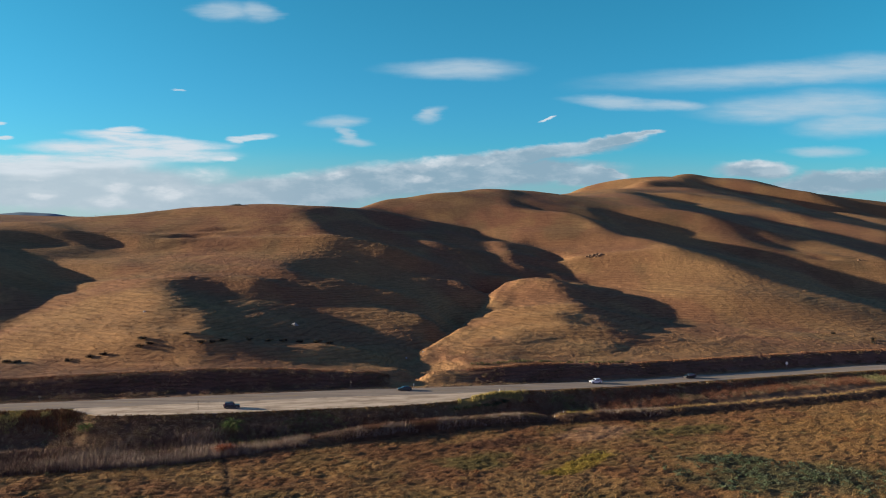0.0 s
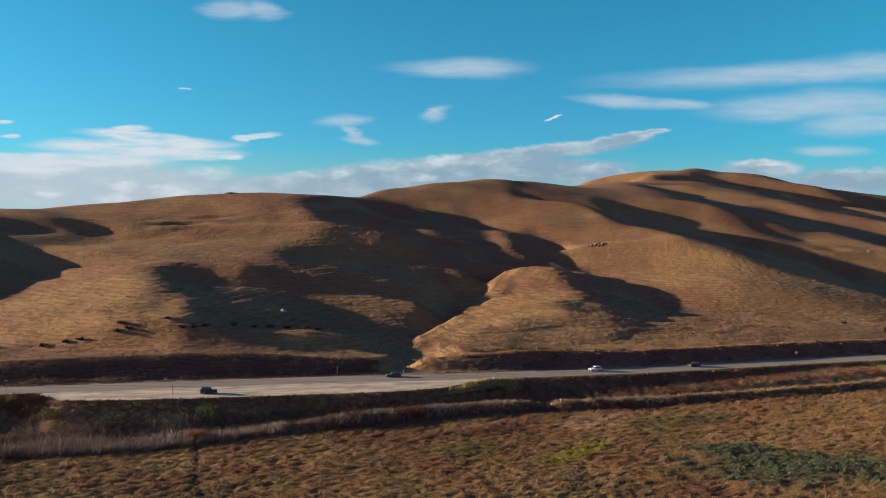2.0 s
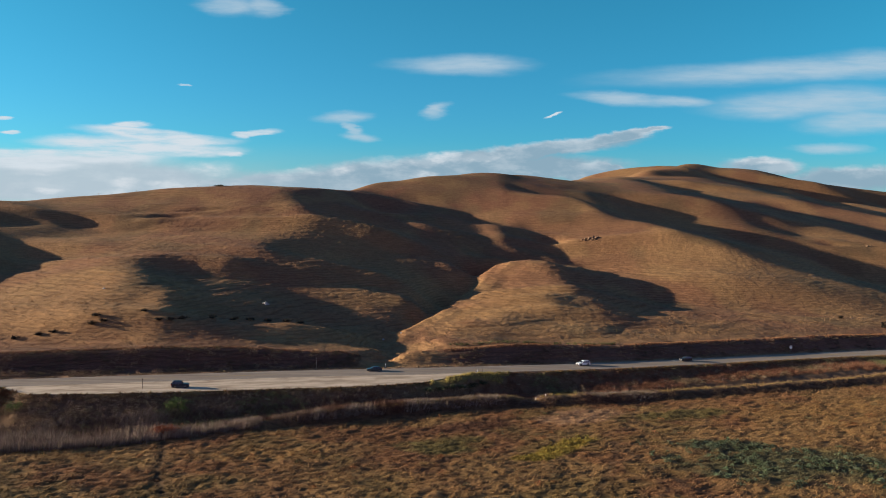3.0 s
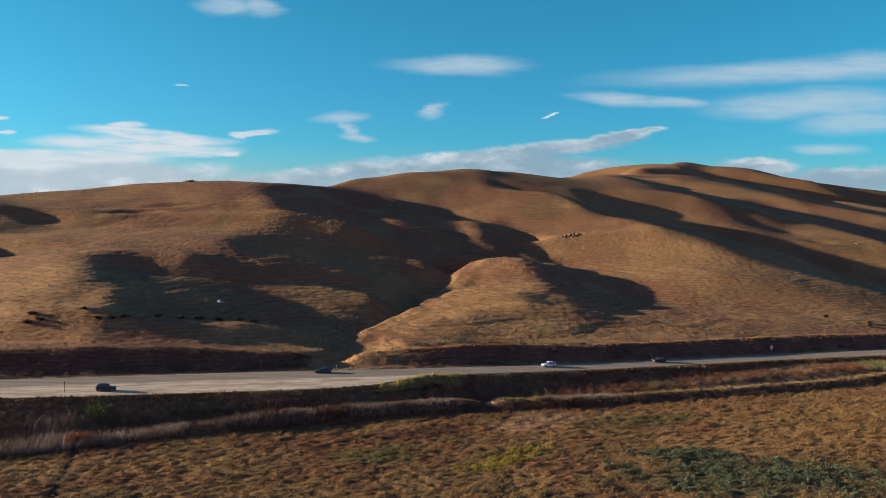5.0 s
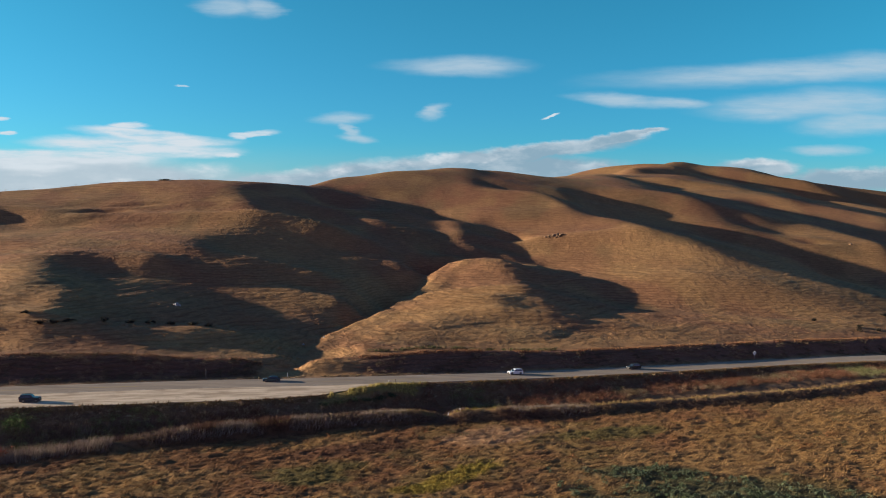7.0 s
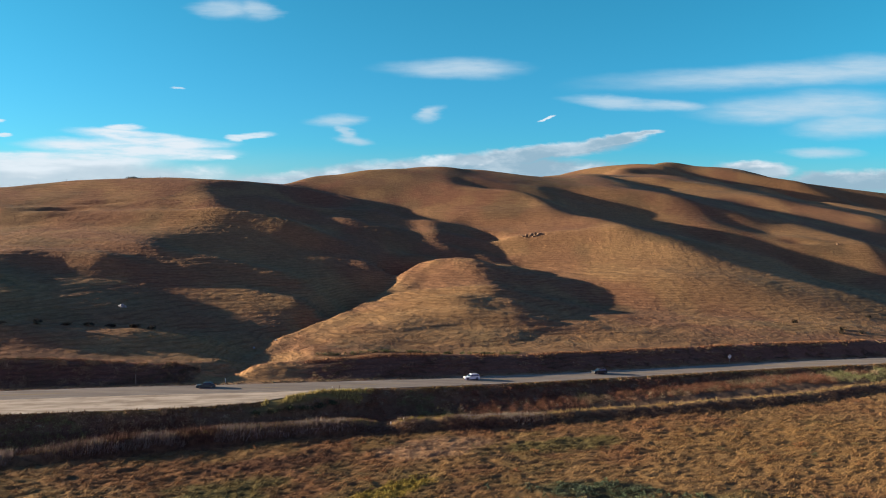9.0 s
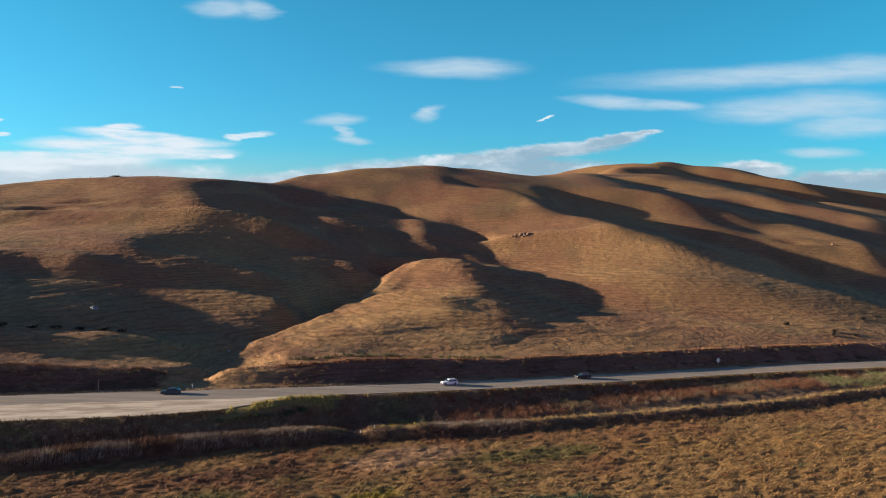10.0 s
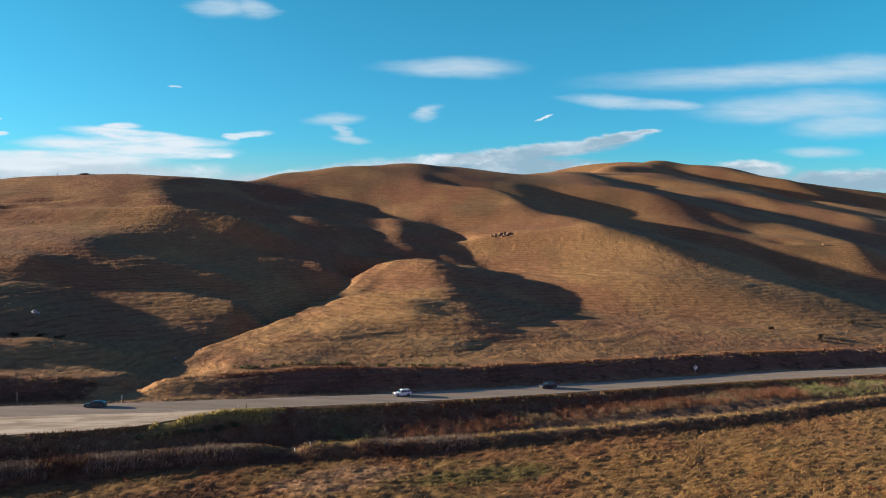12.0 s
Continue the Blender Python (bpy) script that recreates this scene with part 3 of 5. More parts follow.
def graded(parts):
    """Grid lines from stretches (start, end, spacing at start, spacing at end)."""
    out = []
    for a, b, s0, s1 in parts:
        p, last = a, b
        while p < last:
            out.append(p)
            p += s0 + (s1 - s0) * (p - a) / (b - a)
    return np.array(out + [parts[-1][1]])


def sheet(name, xs, ys, zf, material, smooth=True):
    gx, gy = np.meshgrid(xs, ys)
    co = np.stack([gx, gy, zf(gx, gy)], -1).reshape(-1, 3)
    w, h = len(xs), len(ys)
    i = (np.arange(h - 1)[:, None] * w + np.arange(w - 1)[None]).reshape(-1)
    faces = np.stack([i, i + 1, i + w + 1, i + w], -1)
    return solid(name, co, faces, material, smooth)


def solid(name, co, faces, material, smooth=False):
    """A mesh object out of arrays of corners and of faces that all have the same number of corners."""
    me = bpy.data.meshes.new(name)
    k = faces.shape[1]
    me.vertices.add(len(co))
    me.vertices.foreach_set("co", (np.asarray(co, np.float32) * PLAN).ravel())
    me.loops.add(faces.size)
    me.loops.foreach_set("vertex_index", faces.astype(np.int32).ravel())
    me.polygons.add(len(faces))
    me.polygons.foreach_set("loop_start", np.arange(0, faces.size, k, dtype=np.int32))
    me.polygons.foreach_set("use_smooth", np.full(len(faces), smooth))
    me.update(calc_edges=True)
    me.materials.append(material)
    return new(name, me)


def material(name):
    m = bpy.data.materials.new(name)
    m.use_nodes = True
    m.node_tree.nodes.clear()
    n = Nodes(m.node_tree)
    n.out = n.add("ShaderNodeOutputMaterial")
    return m, n


def finish(n, colour, rough=0.9, metal=0.0, bump=None, strength=0.5, distance=0.1, spec=0.3):
    b = n.add("ShaderNodeBsdfPrincipled", {"Base Color": colour, "Roughness": rough, "Metallic": metal, "Specular IOR Level": spec})
    if bump is not None:
        n.tree.links.new(n.add("ShaderNodeBump", {"Height": bump, "Strength": strength, "Distance": distance}).outputs[0], b.inputs["Normal"])
    n.tree.links.new(b.outputs[0], n.out.inputs[0])
    return b


def grass_ground():
    """Ground cover: the painted tint, broken up by clumps, contour streaks that put shaded terrace risers into the
    colour, and bare soil.
    """
    m, n = material("ground cover")
    p = n.add("ShaderNodeNewGeometry").outputs["Position"]
    tint = n.add("ShaderNodeAttribute", attribute_name="tint").outputs["Color"]
    mid = n.noise(p, 0.30, 4, 0.6)
    fine = n.noise(p, 1.3, 4, 0.65)
    xyz = n.add("ShaderNodeSeparateXYZ", {0: p})
    level = n.add("ShaderNodeAttribute", attribute_name="level").outputs["Fac"]
    lie = n.add("ShaderNodeCombineXYZ", {0: xyz.outputs[0], 1: xyz.outputs[1], 2: level}).outputs[0]
    dash = n.noise(n.vec("MULTIPLY", lie, (0.32, 0.32, 2.3)), 1.0, 3, 0.6)
    tread = n.noise(n.vec("MULTIPLY", lie, (0.085, 0.085, 2.3)), 1.0, 2, 0.5)
    sway = n.math("ADD", n.math("MULTIPLY", n.noise(p, 0.05, 2, 0.5), 16.0), n.math("MULTIPLY", n.noise(p, 0.28, 2, 0.5), 5.0))
    path = n.math("SINE", n.math("ADD", n.math("MULTIPLY", level, 6.2), sway))  # narrow paths trodden along the contours; shade of their risers is put into colour
    tuft = n.noise(n.vec("MULTIPLY", lie, (0.80, 0.80, 2.1)), 1.0, 2, 0.5)
    where = n.span(n.noise(p, 0.018, 2, 0.5), 0.42, 0.62, 0.25, 1.0)
    low = n.span(level, 34.0, 10.0)
    where = n.math("MAXIMUM", where, low)
    slope = n.span(xyz.outputs[2], -5.0, 1.5)
    grain = n.noise(n.vec("MULTIPLY", p, (1.0, 0.7, 1.6)), 3.4, 3, 0.65)
    c = n.mix(n.span(mid, 0.38, 0.68, 0.0, 0.5), tint, n.mix(1.0, tint, (1.45, 1.42, 1.35, 1), "MULTIPLY"))
    c = n.mix(n.span(fine, 0.45, 0.66, 0.0, 0.5), c, n.mix(1.0, tint, (0.48, 0.44, 0.44, 1), "MULTIPLY"))
    c = n.mix(n.math("MULTIPLY", slope, n.span(grain, 0.46, 0.62, 0.0, 0.5)), c, n.mix(1.0, tint, (0.45, 0.41, 0.41, 1), "MULTIPLY"))
    c = n.mix(n.math("MULTIPLY", slope, n.span(grain, 0.50, 0.34, 0.0, 0.45)), c, n.mix(1.0, tint, (1.65, 1.62, 1.5, 1), "MULTIPLY"))
    c = n.mix(n.math("MULTIPLY", slope, n.span(dash, 0.47, 0.56, 0.0, 0.30)), c, n.mix(1.0, tint, (0.50, 0.46, 0.46, 1), "MULTIPLY"))
    c = n.mix(n.math("MULTIPLY", n.math("MULTIPLY", slope, where), n.math("MULTIPLY", n.span(path, 0.15, 0.75), n.span(tread, 0.40, 0.58, 0.05, 0.6))), c, n.mix(1.0, tint, (0.50, 0.46, 0.46, 1), "MULTIPLY"))
    h = n.math("ADD", n.math("ADD", n.math("MULTIPLY", fine, 0.20), n.math("MULTIPLY", n.math("MULTIPLY", tuft, slope), n.span(low, 0.0, 1.0, 0.7, 0.35))), n.math("MULTIPLY", mid, 0.30))
    h = n.math("ADD", h, n.math("MULTIPLY", slope, n.math("SUBTRACT", n.math("MULTIPLY", n.math("MULTIPLY", path, where), -0.10), n.math("MULTIPLY", dash, 0.7))))
    finish(n, c, 0.95, bump=h, strength=1.0, distance=n.span(level, -3.0, 8.0, 0.8, 0.32), spec=0.08)
    return m


def blade_cover():
    m, n = material("grass blades and leaves")
    tint = n.add("ShaderNodeAttribute", attribute_name="tint").outputs["Color"]
    each = n.add("ShaderNodeNewGeometry").outputs["Random Per Island"]
    c = n.mix(each, n.mix(1.0, tint, (0.7, 0.68, 0.66, 1), "MULTIPLY"), n.mix(1.0, tint, (1.3, 1.28, 1.2, 1), "MULTIPLY"))
    finish(n, c, 0.85, spec=0.12)
    return m


def plain(name, colour, rough=0.8, metal=0.0, vary=0.25, scale=3.0, spec=0.3, coat=0.0):
    m, n = material(name)
    p = n.add("ShaderNodeTexCoord").outputs["Object"]
    f = n.noise(p, scale, 5, 0.6)
    dark = tuple(c * (1 - vary) for c in colour[:3]) + (1,)
    light = tuple(min(c * (1 + vary), 1) for c in colour[:3]) + (1,)
    b = finish(n, n.mix(n.span(f, 0.3, 0.7), dark, light), rough, metal, bump=f, strength=0.15, distance=0.02, spec=spec)
    b.inputs["Coat Weight"].default_value = coat
    return m


def asphalt():
    m, n = material("asphalt")
    p = n.add("ShaderNodeNewGeometry").outputs["Position"]
    along = n.noise(n.vec("MULTIPLY", p, (0.02, 0.5, 1.0)), 1.0, 4, 0.6)
    patch = n.noise(p, 0.12, 4, 0.6)
    grain = n.noise(p, 9.0, 4, 0.7)
    c = n.mix(n.span(along, 0.35, 0.65), (0.23, 0.190, 0.152, 1), (0.31, 0.256, 0.203, 1))
    c = n.mix(n.span(patch, 0.5, 0.7, 0.0, 0.4), c, (0.21, 0.17, 0.135, 1))
    c = n.mix(n.span(grain, 0.4, 0.7, 0.0, 0.35), c, (0.15, 0.12, 0.10, 1))
    finish(n, c, 0.95, bump=grain, strength=0.3, distance=0.02, spec=0.04)
    return m


def gravel():
    m, n = material("gravel")
    p = n.add("ShaderNodeNewGeometry").outputs["Position"]
    ruts = n.noise(n.vec("MULTIPLY", n.add("ShaderNodeVectorRotate", {"Vector": p, "Angle": radians(-14)}, rotation_type="Z_AXIS").outputs[0], (0.09, 0.45, 1.0)), 1.0, 5, 0.62)
    patch = n.noise(p, 0.25, 5, 0.6)
    grain = n.noise(p, 6.0, 5, 0.75)
    c = n.mix(n.span(ruts, 0.30, 0.66), (0.34, 0.260, 0.185, 1), (0.62, 0.50, 0.37, 1))
    c = n.mix(n.span(patch, 0.52, 0.72, 0.0, 0.5), c, (0.24, 0.175, 0.125, 1))
    c = n.mix(n.span(grain, 0.45, 0.75, 0.0, 0.4), c, (0.18, 0.14, 0.11, 1))
    finish(n, c, 0.95, bump=n.math("ADD", n.math("MULTIPLY", ruts, 1.2), n.math("MULTIPLY", grain, 0.3)), strength=0.5, distance=0.12, spec=0.03)
    return m


def worn_line(name, colour):
    m, n = material(name)
    p = n.add("ShaderNodeNewGeometry").outputs["Position"]
    wear = n.math("ADD", n.math("MULTIPLY", n.noise(p, 0.05, 3, 0.6), 0.7), n.math("MULTIPLY", n.noise(p, 3.0, 4, 0.7), 0.45))
    finish(n, n.mix(n.span(wear, 0.42, 0.64), colour, (0.30, 0.245, 0.19, 1)), 0.9, spec=0.05)
    return m


def rock(name, dark, light):
    m, n = material(name)
    p = n.add("ShaderNodeNewGeometry").outputs["Position"]
    f, g = n.noise(p, 1.4, 6, 0.7), n.noise(n.vec("MULTIPLY", p, (1, 1, 3)), 4.0, 5, 0.7)
    c = n.mix(n.span(f, 0.35, 0.65), dark, light)
    finish(n, n.mix(n.span(g, 0.5, 0.75, 0, 0.6), c, (0.05, 0.045, 0.04, 1)), 0.9, bump=n.math("ADD", f, n.math("MULTIPLY", g, 0.4)), strength=0.8, distance=0.25, spec=0.2)
    return m


GROUND = grass_ground()
BLADES = blade_cover()
ASPHALT, GRAVEL = asphalt(), gravel()
WHITE_LINE, YELLOW_LINE = worn_line("worn white line", (0.55, 0.52, 0.46, 1)), worn_line("worn yellow line", (0.40, 0.28, 0.08, 1))
ROCK, PALE_ROCK = rock("brown rock", (0.13, 0.080, 0.048, 1), (0.27, 0.17, 0.10, 1)), rock("pale rock", (0.18, 0.18, 0.18, 1), (0.40, 0.40, 0.40, 1))
BARK = plain("bark", (0.07, 0.05, 0.035), 0.9)
BROWN_POST, PALE_POST, WHITE_POST = plain("brown post", (0.06, 0.04, 0.03), 0.8), plain("weathered post", (0.30, 0.26, 0.20), 0.8), plain("white paint", (0.82, 0.80, 0.74), 0.6, vary=0.1)
BLACK = plain("black paint", (0.02, 0.02, 0.02), 0.6)
BLUE_PAINT = plain("dark blue car paint", (0.016, 0.026, 0.045), 0.4, 0.2, 0.1, 2, 0.4, 0.3)
TEAL_PAINT = plain("dark teal car paint", (0.02, 0.048, 0.062), 0.4, 0.2, 0.1, 2, 0.4, 0.3)
WHITE_PAINT = plain("white car paint", (0.70, 0.72, 0.74), 0.3, 0.0, 0.05, 2, 0.5, 0.8)
BLACK_PAINT = plain("black car paint", (0.012, 0.012, 0.015), 0.45, 0.1, 0.1, 2, 0.3, 0.2)
TYRE, DARK_TRIM = plain("tyre rubber", (0.022, 0.022, 0.022), 0.85), plain("dark trim", (0.03, 0.03, 0.033), 0.6)
CHROME = plain("wheel metal", (0.22, 0.22, 0.23), 0.45, 0.9, 0.1)
GLASS = plain("tinted car glass", (0.015, 0.02, 0.025), 0.06, 0.0, 0.05, 1, 0.8, 0.5)
LAMP_GLASS, TAIL = plain("lamp glass", (0.6, 0.6, 0.6), 0.15, 0.2, 0.05), plain("red lamp glass", (0.30, 0.015, 0.012), 0.2, 0.0, 0.05)
# blue-grey of the hazy distance is put into the hill's base colour
FAR_HAZE = plain("far hill in haze", (0.16, 0.22, 0.27), 1.0, vary=0.12, scale=0.01, spec=0.0)

# ---- ground ----
PATCHES = [  # marsh growth: centre x, y, half widths, turn, kind
    (31, 165, 11, 2.6, 51, "yellow"), (24, 158, 5, 2.2, 20, "yellow"), (70, 156, 22, 10, 4, "green"), (61, 166, 13, 4, 0, "green"), (6, 166, 10, 7, 0, "olive"),
    (36, 158, 5, 5, 0, "rust"), (-4, 171, 16, 6, 10, "rust"), (12, 178, 12, 4, 25, "dark"), (-25, 158, 14, 5, 10, "straw"), (-62, 156, 16, 5, 5, "straw"),
    (37, 187, 12, 6, 30, "pale"), (100, 196, 26, 12, 15, "straw"), (120, 180, 40, 22, 10, "straw"), (-34, 150, 5, 4, 0, "rust"), (-42, 164, 5, 3, 0, "rust"),
    (60, 190, 14, 4, 18, "olive"), (-58, 164, 10, 3, 0, "olive"), (-88, 160, 14, 4, 0, "dark")]
PATCH_TINT = {"yellow": (0.28, 0.215, 0.04), "green": (0.085, 0.088, 0.046), "olive": (0.12, 0.105, 0.04), "rust": (0.185, 0.100, 0.048), "dark": (0.11, 0.058, 0.034),
              "straw": (0.24, 0.150, 0.062), "pale": (0.30, 0.19, 0.11)}
TRAILS = [((-47.6, 168), (-44.5, 160), (-42.5, 153.5), (-41, 147.5), (-39, 143), (-36, 137)), ((41, 168), (39, 159), (35.7, 149.5), (32, 139)), ((42, 162.6), (44, 152.7), (48.5, 141)), ((29, 191), (41, 186), (54, 180))]


def near_line(x, y, line):
    best = np.full(np.shape(x), 1e9)
    for (ax, ay), (bx, by) in zip(line[:-1], line[1:]):
        vx, vy = bx - ax, by - ay
        t = np.clip(((x - ax) * vx + (y - ay) * vy) / (vx * vx + vy * vy), 0, 1)
        best = np.minimum(best, np.hypot(x - ax - t * vx, y - ay - t * vy))
    return best


def trail_near(x, y):
    return np.minimum.reduce([near_line(x, y, t) for t in TRAILS])


def ground_tint(x, y):
    """Colour of the growth on the ground, as three columns."""
    x, y = np.asarray(x, float), np.asarray(y, float)
    d = y - far_edge(x)

    def over(c, fac, tint):
        return c * (1 - fac[..., None]) + np.array(tint) * fac[..., None]
    # hills: golden below, rust and brown above and in broad patches
    c = np.ones(x.shape + (3,)) * np.array((0.25, 0.155, 0.068))
    c = over(c, step(0.45, 0.66, lumps(x, y, 60, 3, 31)) * 0.8, (0.205, 0.112, 0.058))
    c = over(c, step(320, 520, y + 60 * (lumps(x, y, 70, 2, 37) - 0.5)) * step(160, 40, x) * 0.75, (0.195, 0.100, 0.056))
    c = over(c, step(0.5, 0.72, lumps(x, y, 18, 3, 33)) * 0.55, (0.285, 0.185, 0.078))
    c = over(c, step(0.56, 0.75, lumps(x, y, 26, 3, 39)) * 0.5, (0.15, 0.115, 0.055))
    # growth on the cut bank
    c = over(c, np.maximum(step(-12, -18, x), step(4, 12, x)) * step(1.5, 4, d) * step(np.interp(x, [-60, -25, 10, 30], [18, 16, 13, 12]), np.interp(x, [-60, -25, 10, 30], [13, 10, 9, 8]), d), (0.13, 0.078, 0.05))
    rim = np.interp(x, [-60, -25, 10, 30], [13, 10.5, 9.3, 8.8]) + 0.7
    # browner, darker band above the rim
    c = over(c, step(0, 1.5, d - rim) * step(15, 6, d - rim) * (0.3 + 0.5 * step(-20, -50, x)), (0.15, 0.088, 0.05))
    # red-brown rim and terrace lines, brightened in the colour as if sunlit
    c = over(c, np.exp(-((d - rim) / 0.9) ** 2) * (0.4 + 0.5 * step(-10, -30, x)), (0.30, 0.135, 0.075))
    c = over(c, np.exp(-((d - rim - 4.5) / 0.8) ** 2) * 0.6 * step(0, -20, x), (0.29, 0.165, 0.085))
    c = over(c, step(-3, 0.5, d) * step(2.6, 1.2, d) * 0.7, (0.24, 0.18, 0.12))
    # marsh
    m = np.ones(x.shape + (3,)) * np.array((0.215, 0.138, 0.062))
    m = over(m, step(0.45, 0.65, lumps(x, y, 20, 3, 41)) * 0.8, (0.18, 0.092, 0.047))
    m = over(m, step(0.5, 0.7, lumps(x, y, 9, 3, 43)) * 0.6, (0.145, 0.112, 0.045))
    m = over(m, step(0.52, 0.72, lumps(x, y, 12, 3, 47)) * 0.5, (0.26, 0.165, 0.07))
    for cx, cy, rx, ry, turn, kind in PATCHES:
        k, s = math.cos(radians(turn)), math.sin(radians(turn))
        r = np.hypot((k * (x - cx) + s * (y - cy)) / rx, (k * (y - cy) - s * (x - cx)) / ry) + 0.9 * (lumps(x, y, 4, 3, 51) - 0.5)
        m = over(m, step(1.15, 0.6, r) * 0.9, PATCH_TINT[kind])
    m = over(m, np.maximum(step(0.55, 0.15, near_line(x, y, TRAILS[0])) * 0.8, step(1.2, 0.4, trail_near(x, y)) * 0.5), (0.045, 0.034, 0.026))
    # foot of the road bank and the ditch: dark brush; the berm: straw and green
    out = -d - near_edge(x)
    b = y - berm_line(x)
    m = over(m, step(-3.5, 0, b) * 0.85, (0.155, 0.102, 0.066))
    # the berm's front: dark brush, with the face's shade put into the tint
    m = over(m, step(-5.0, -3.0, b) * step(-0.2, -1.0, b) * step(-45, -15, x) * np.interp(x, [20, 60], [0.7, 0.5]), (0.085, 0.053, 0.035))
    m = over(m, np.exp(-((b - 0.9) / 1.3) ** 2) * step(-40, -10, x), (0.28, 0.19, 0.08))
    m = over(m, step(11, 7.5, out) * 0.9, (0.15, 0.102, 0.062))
    m = over(m, step(2.2, 0.4, out) * step(0.35, 0.6, lumps(x, y, 5, 2, 57)) * 0.8, (0.20, 0.155, 0.055))
    m = over(m, step(6.0, 4.5, out) * np.maximum(np.exp(-((x - 12) / 9) ** 4), step(-82, -88, x)) * 0.85, (0.23, 0.185, 0.06))
    return np.where((d < -3)[..., None], m * 0.92, c * 1.15) * np.where((d < -3)[..., None], np.array((1.0, 0.915, 0.86)), np.array((1.0, 0.92, 0.96)))


def paint(ob, tint):
    at = ob.data.attributes.new("tint", "FLOAT_COLOR", "POINT")
    at.data.foreach_set("color", np.concatenate([tint, np.ones((len(tint), 1))], 1).astype(np.float32).ravel())


GX = graded([(-4500, -260, 420, 14), (-260, -150, 14, 1.6), (-150, -120, 1.2, 0.6), (-120, 140, 0.55, 0.55), (140, 200, 0.55, 1.2), (200, 460, 1.2, 4.5), (460, 4500, 8, 420)])
GY = graded([(-4500, -260, 420, 16), (-260, -70, 16, 1.3), (-70, 128, 1.15, 1.0), (128, 215, 0.42, 0.5), (215, 290, 0.55, 0.6), (290, 420, 0.62, 0.95), (420, 560, 1.0, 2.0), (560, 1000, 2.2, 5), (1000, 4500, 8, 400)])
ground = tagged(sheet("ground", GX, GY, lambda x, y: ground_z(x, y) + ground_relief(x, y), GROUND), "golden dry grass hills above a flat brown marsh", "ground", kind="structure")
gx, gy = np.meshgrid(GX, GY)
gap_soil_shade = np.where(gy < np.minimum(berm_line(gx) - 1, far_edge(gx) - 12), 0.70 + 0.40 * clump(gx, gy), 1.0)  # gaps between the tussocks: darker thatch, with their shade put into the tint
paint(ground, (ground_tint(gx, gy) * gap_soil_shade[..., None]).reshape(-1, 3))


at = ground.data.attributes.new("level", "FLOAT", "POINT")
at.data.foreach_set("value", (ground_z(gx, gy) * PLAN).astype(np.float32).ravel())


def surface(x, y):
    return ground_z(x, y) + ground_relief(x, y)


def ribbon(name, xs, near, far, lift, material, drop=0.35):
    """A paved strip between two distances from the road's far edge, with sides that go into the ground."""
    rows = []
    for x in xs:
        y, z = float(far_edge(x)), float(road_z(x)) + lift
        a, b = y - near(x), y - far(x)
        rows.append([(x, a, z - drop), (x, a, z), (x, b, z), (x, b, z - drop)])
    co = np.array(rows).reshape(-1, 3)
    f = [(4 * i + k, 4 * i + k + 4, 4 * i + k + 5, 4 * i + k + 1) for i in range(len(xs) - 1) for k in range(3)]
    return solid(name, co, np.array(f), material)


def part(name, bm, material, parent, label=""):
    me = bpy.data.meshes.new(name)
    bm.to_mesh(me)
    bm.free()
    me.materials.append(material)
    ob = new(name, me)
    ob.parent = parent
    return tagged(ob, label)


RX = np.arange(-380, 440, 2.0)
road = tagged(ribbon("road", RX, lambda x: 8.3, lambda x: 0.2, 0.0, ASPHALT), "grey two-lane asphalt road along the foot of the hills", "road", kind="structure")
TX = np.arange(-88, 16.5, 1.0)


def turnout_edge(x):
    return float(near_edge(x)) + 0.25 + 0.5 * float(lumps(np.array(x), np.array(0.0), 5, 3, 61) - 0.5)


tagged(ribbon("gravel_turnout", TX, turnout_edge, lambda x: 8.303, -0.02, GRAVEL), "pale compacted gravel turnout beside the road", "turnout", kind="structure")
for k, (a, b) in enumerate(((0.55, 0.70), (7.75, 7.90))):
    line = ribbon("edge_line", RX, lambda x: b, lambda x: a, 0.005, WHITE_LINE, 0.004)
    line.parent = road
for a in (4.05, 4.35):
    line = ribbon("centre_line", RX, lambda x: a + 0.13, lambda x: a, 0.005, YELLOW_LINE, 0.004)
    line.parent = road


# ---- growth ----
rng = np.random.default_rng(7)


def scatter(n, x0, x1, y0, y1):
    return rng.uniform(x0, x1, n), rng.uniform(y0, y1, n)


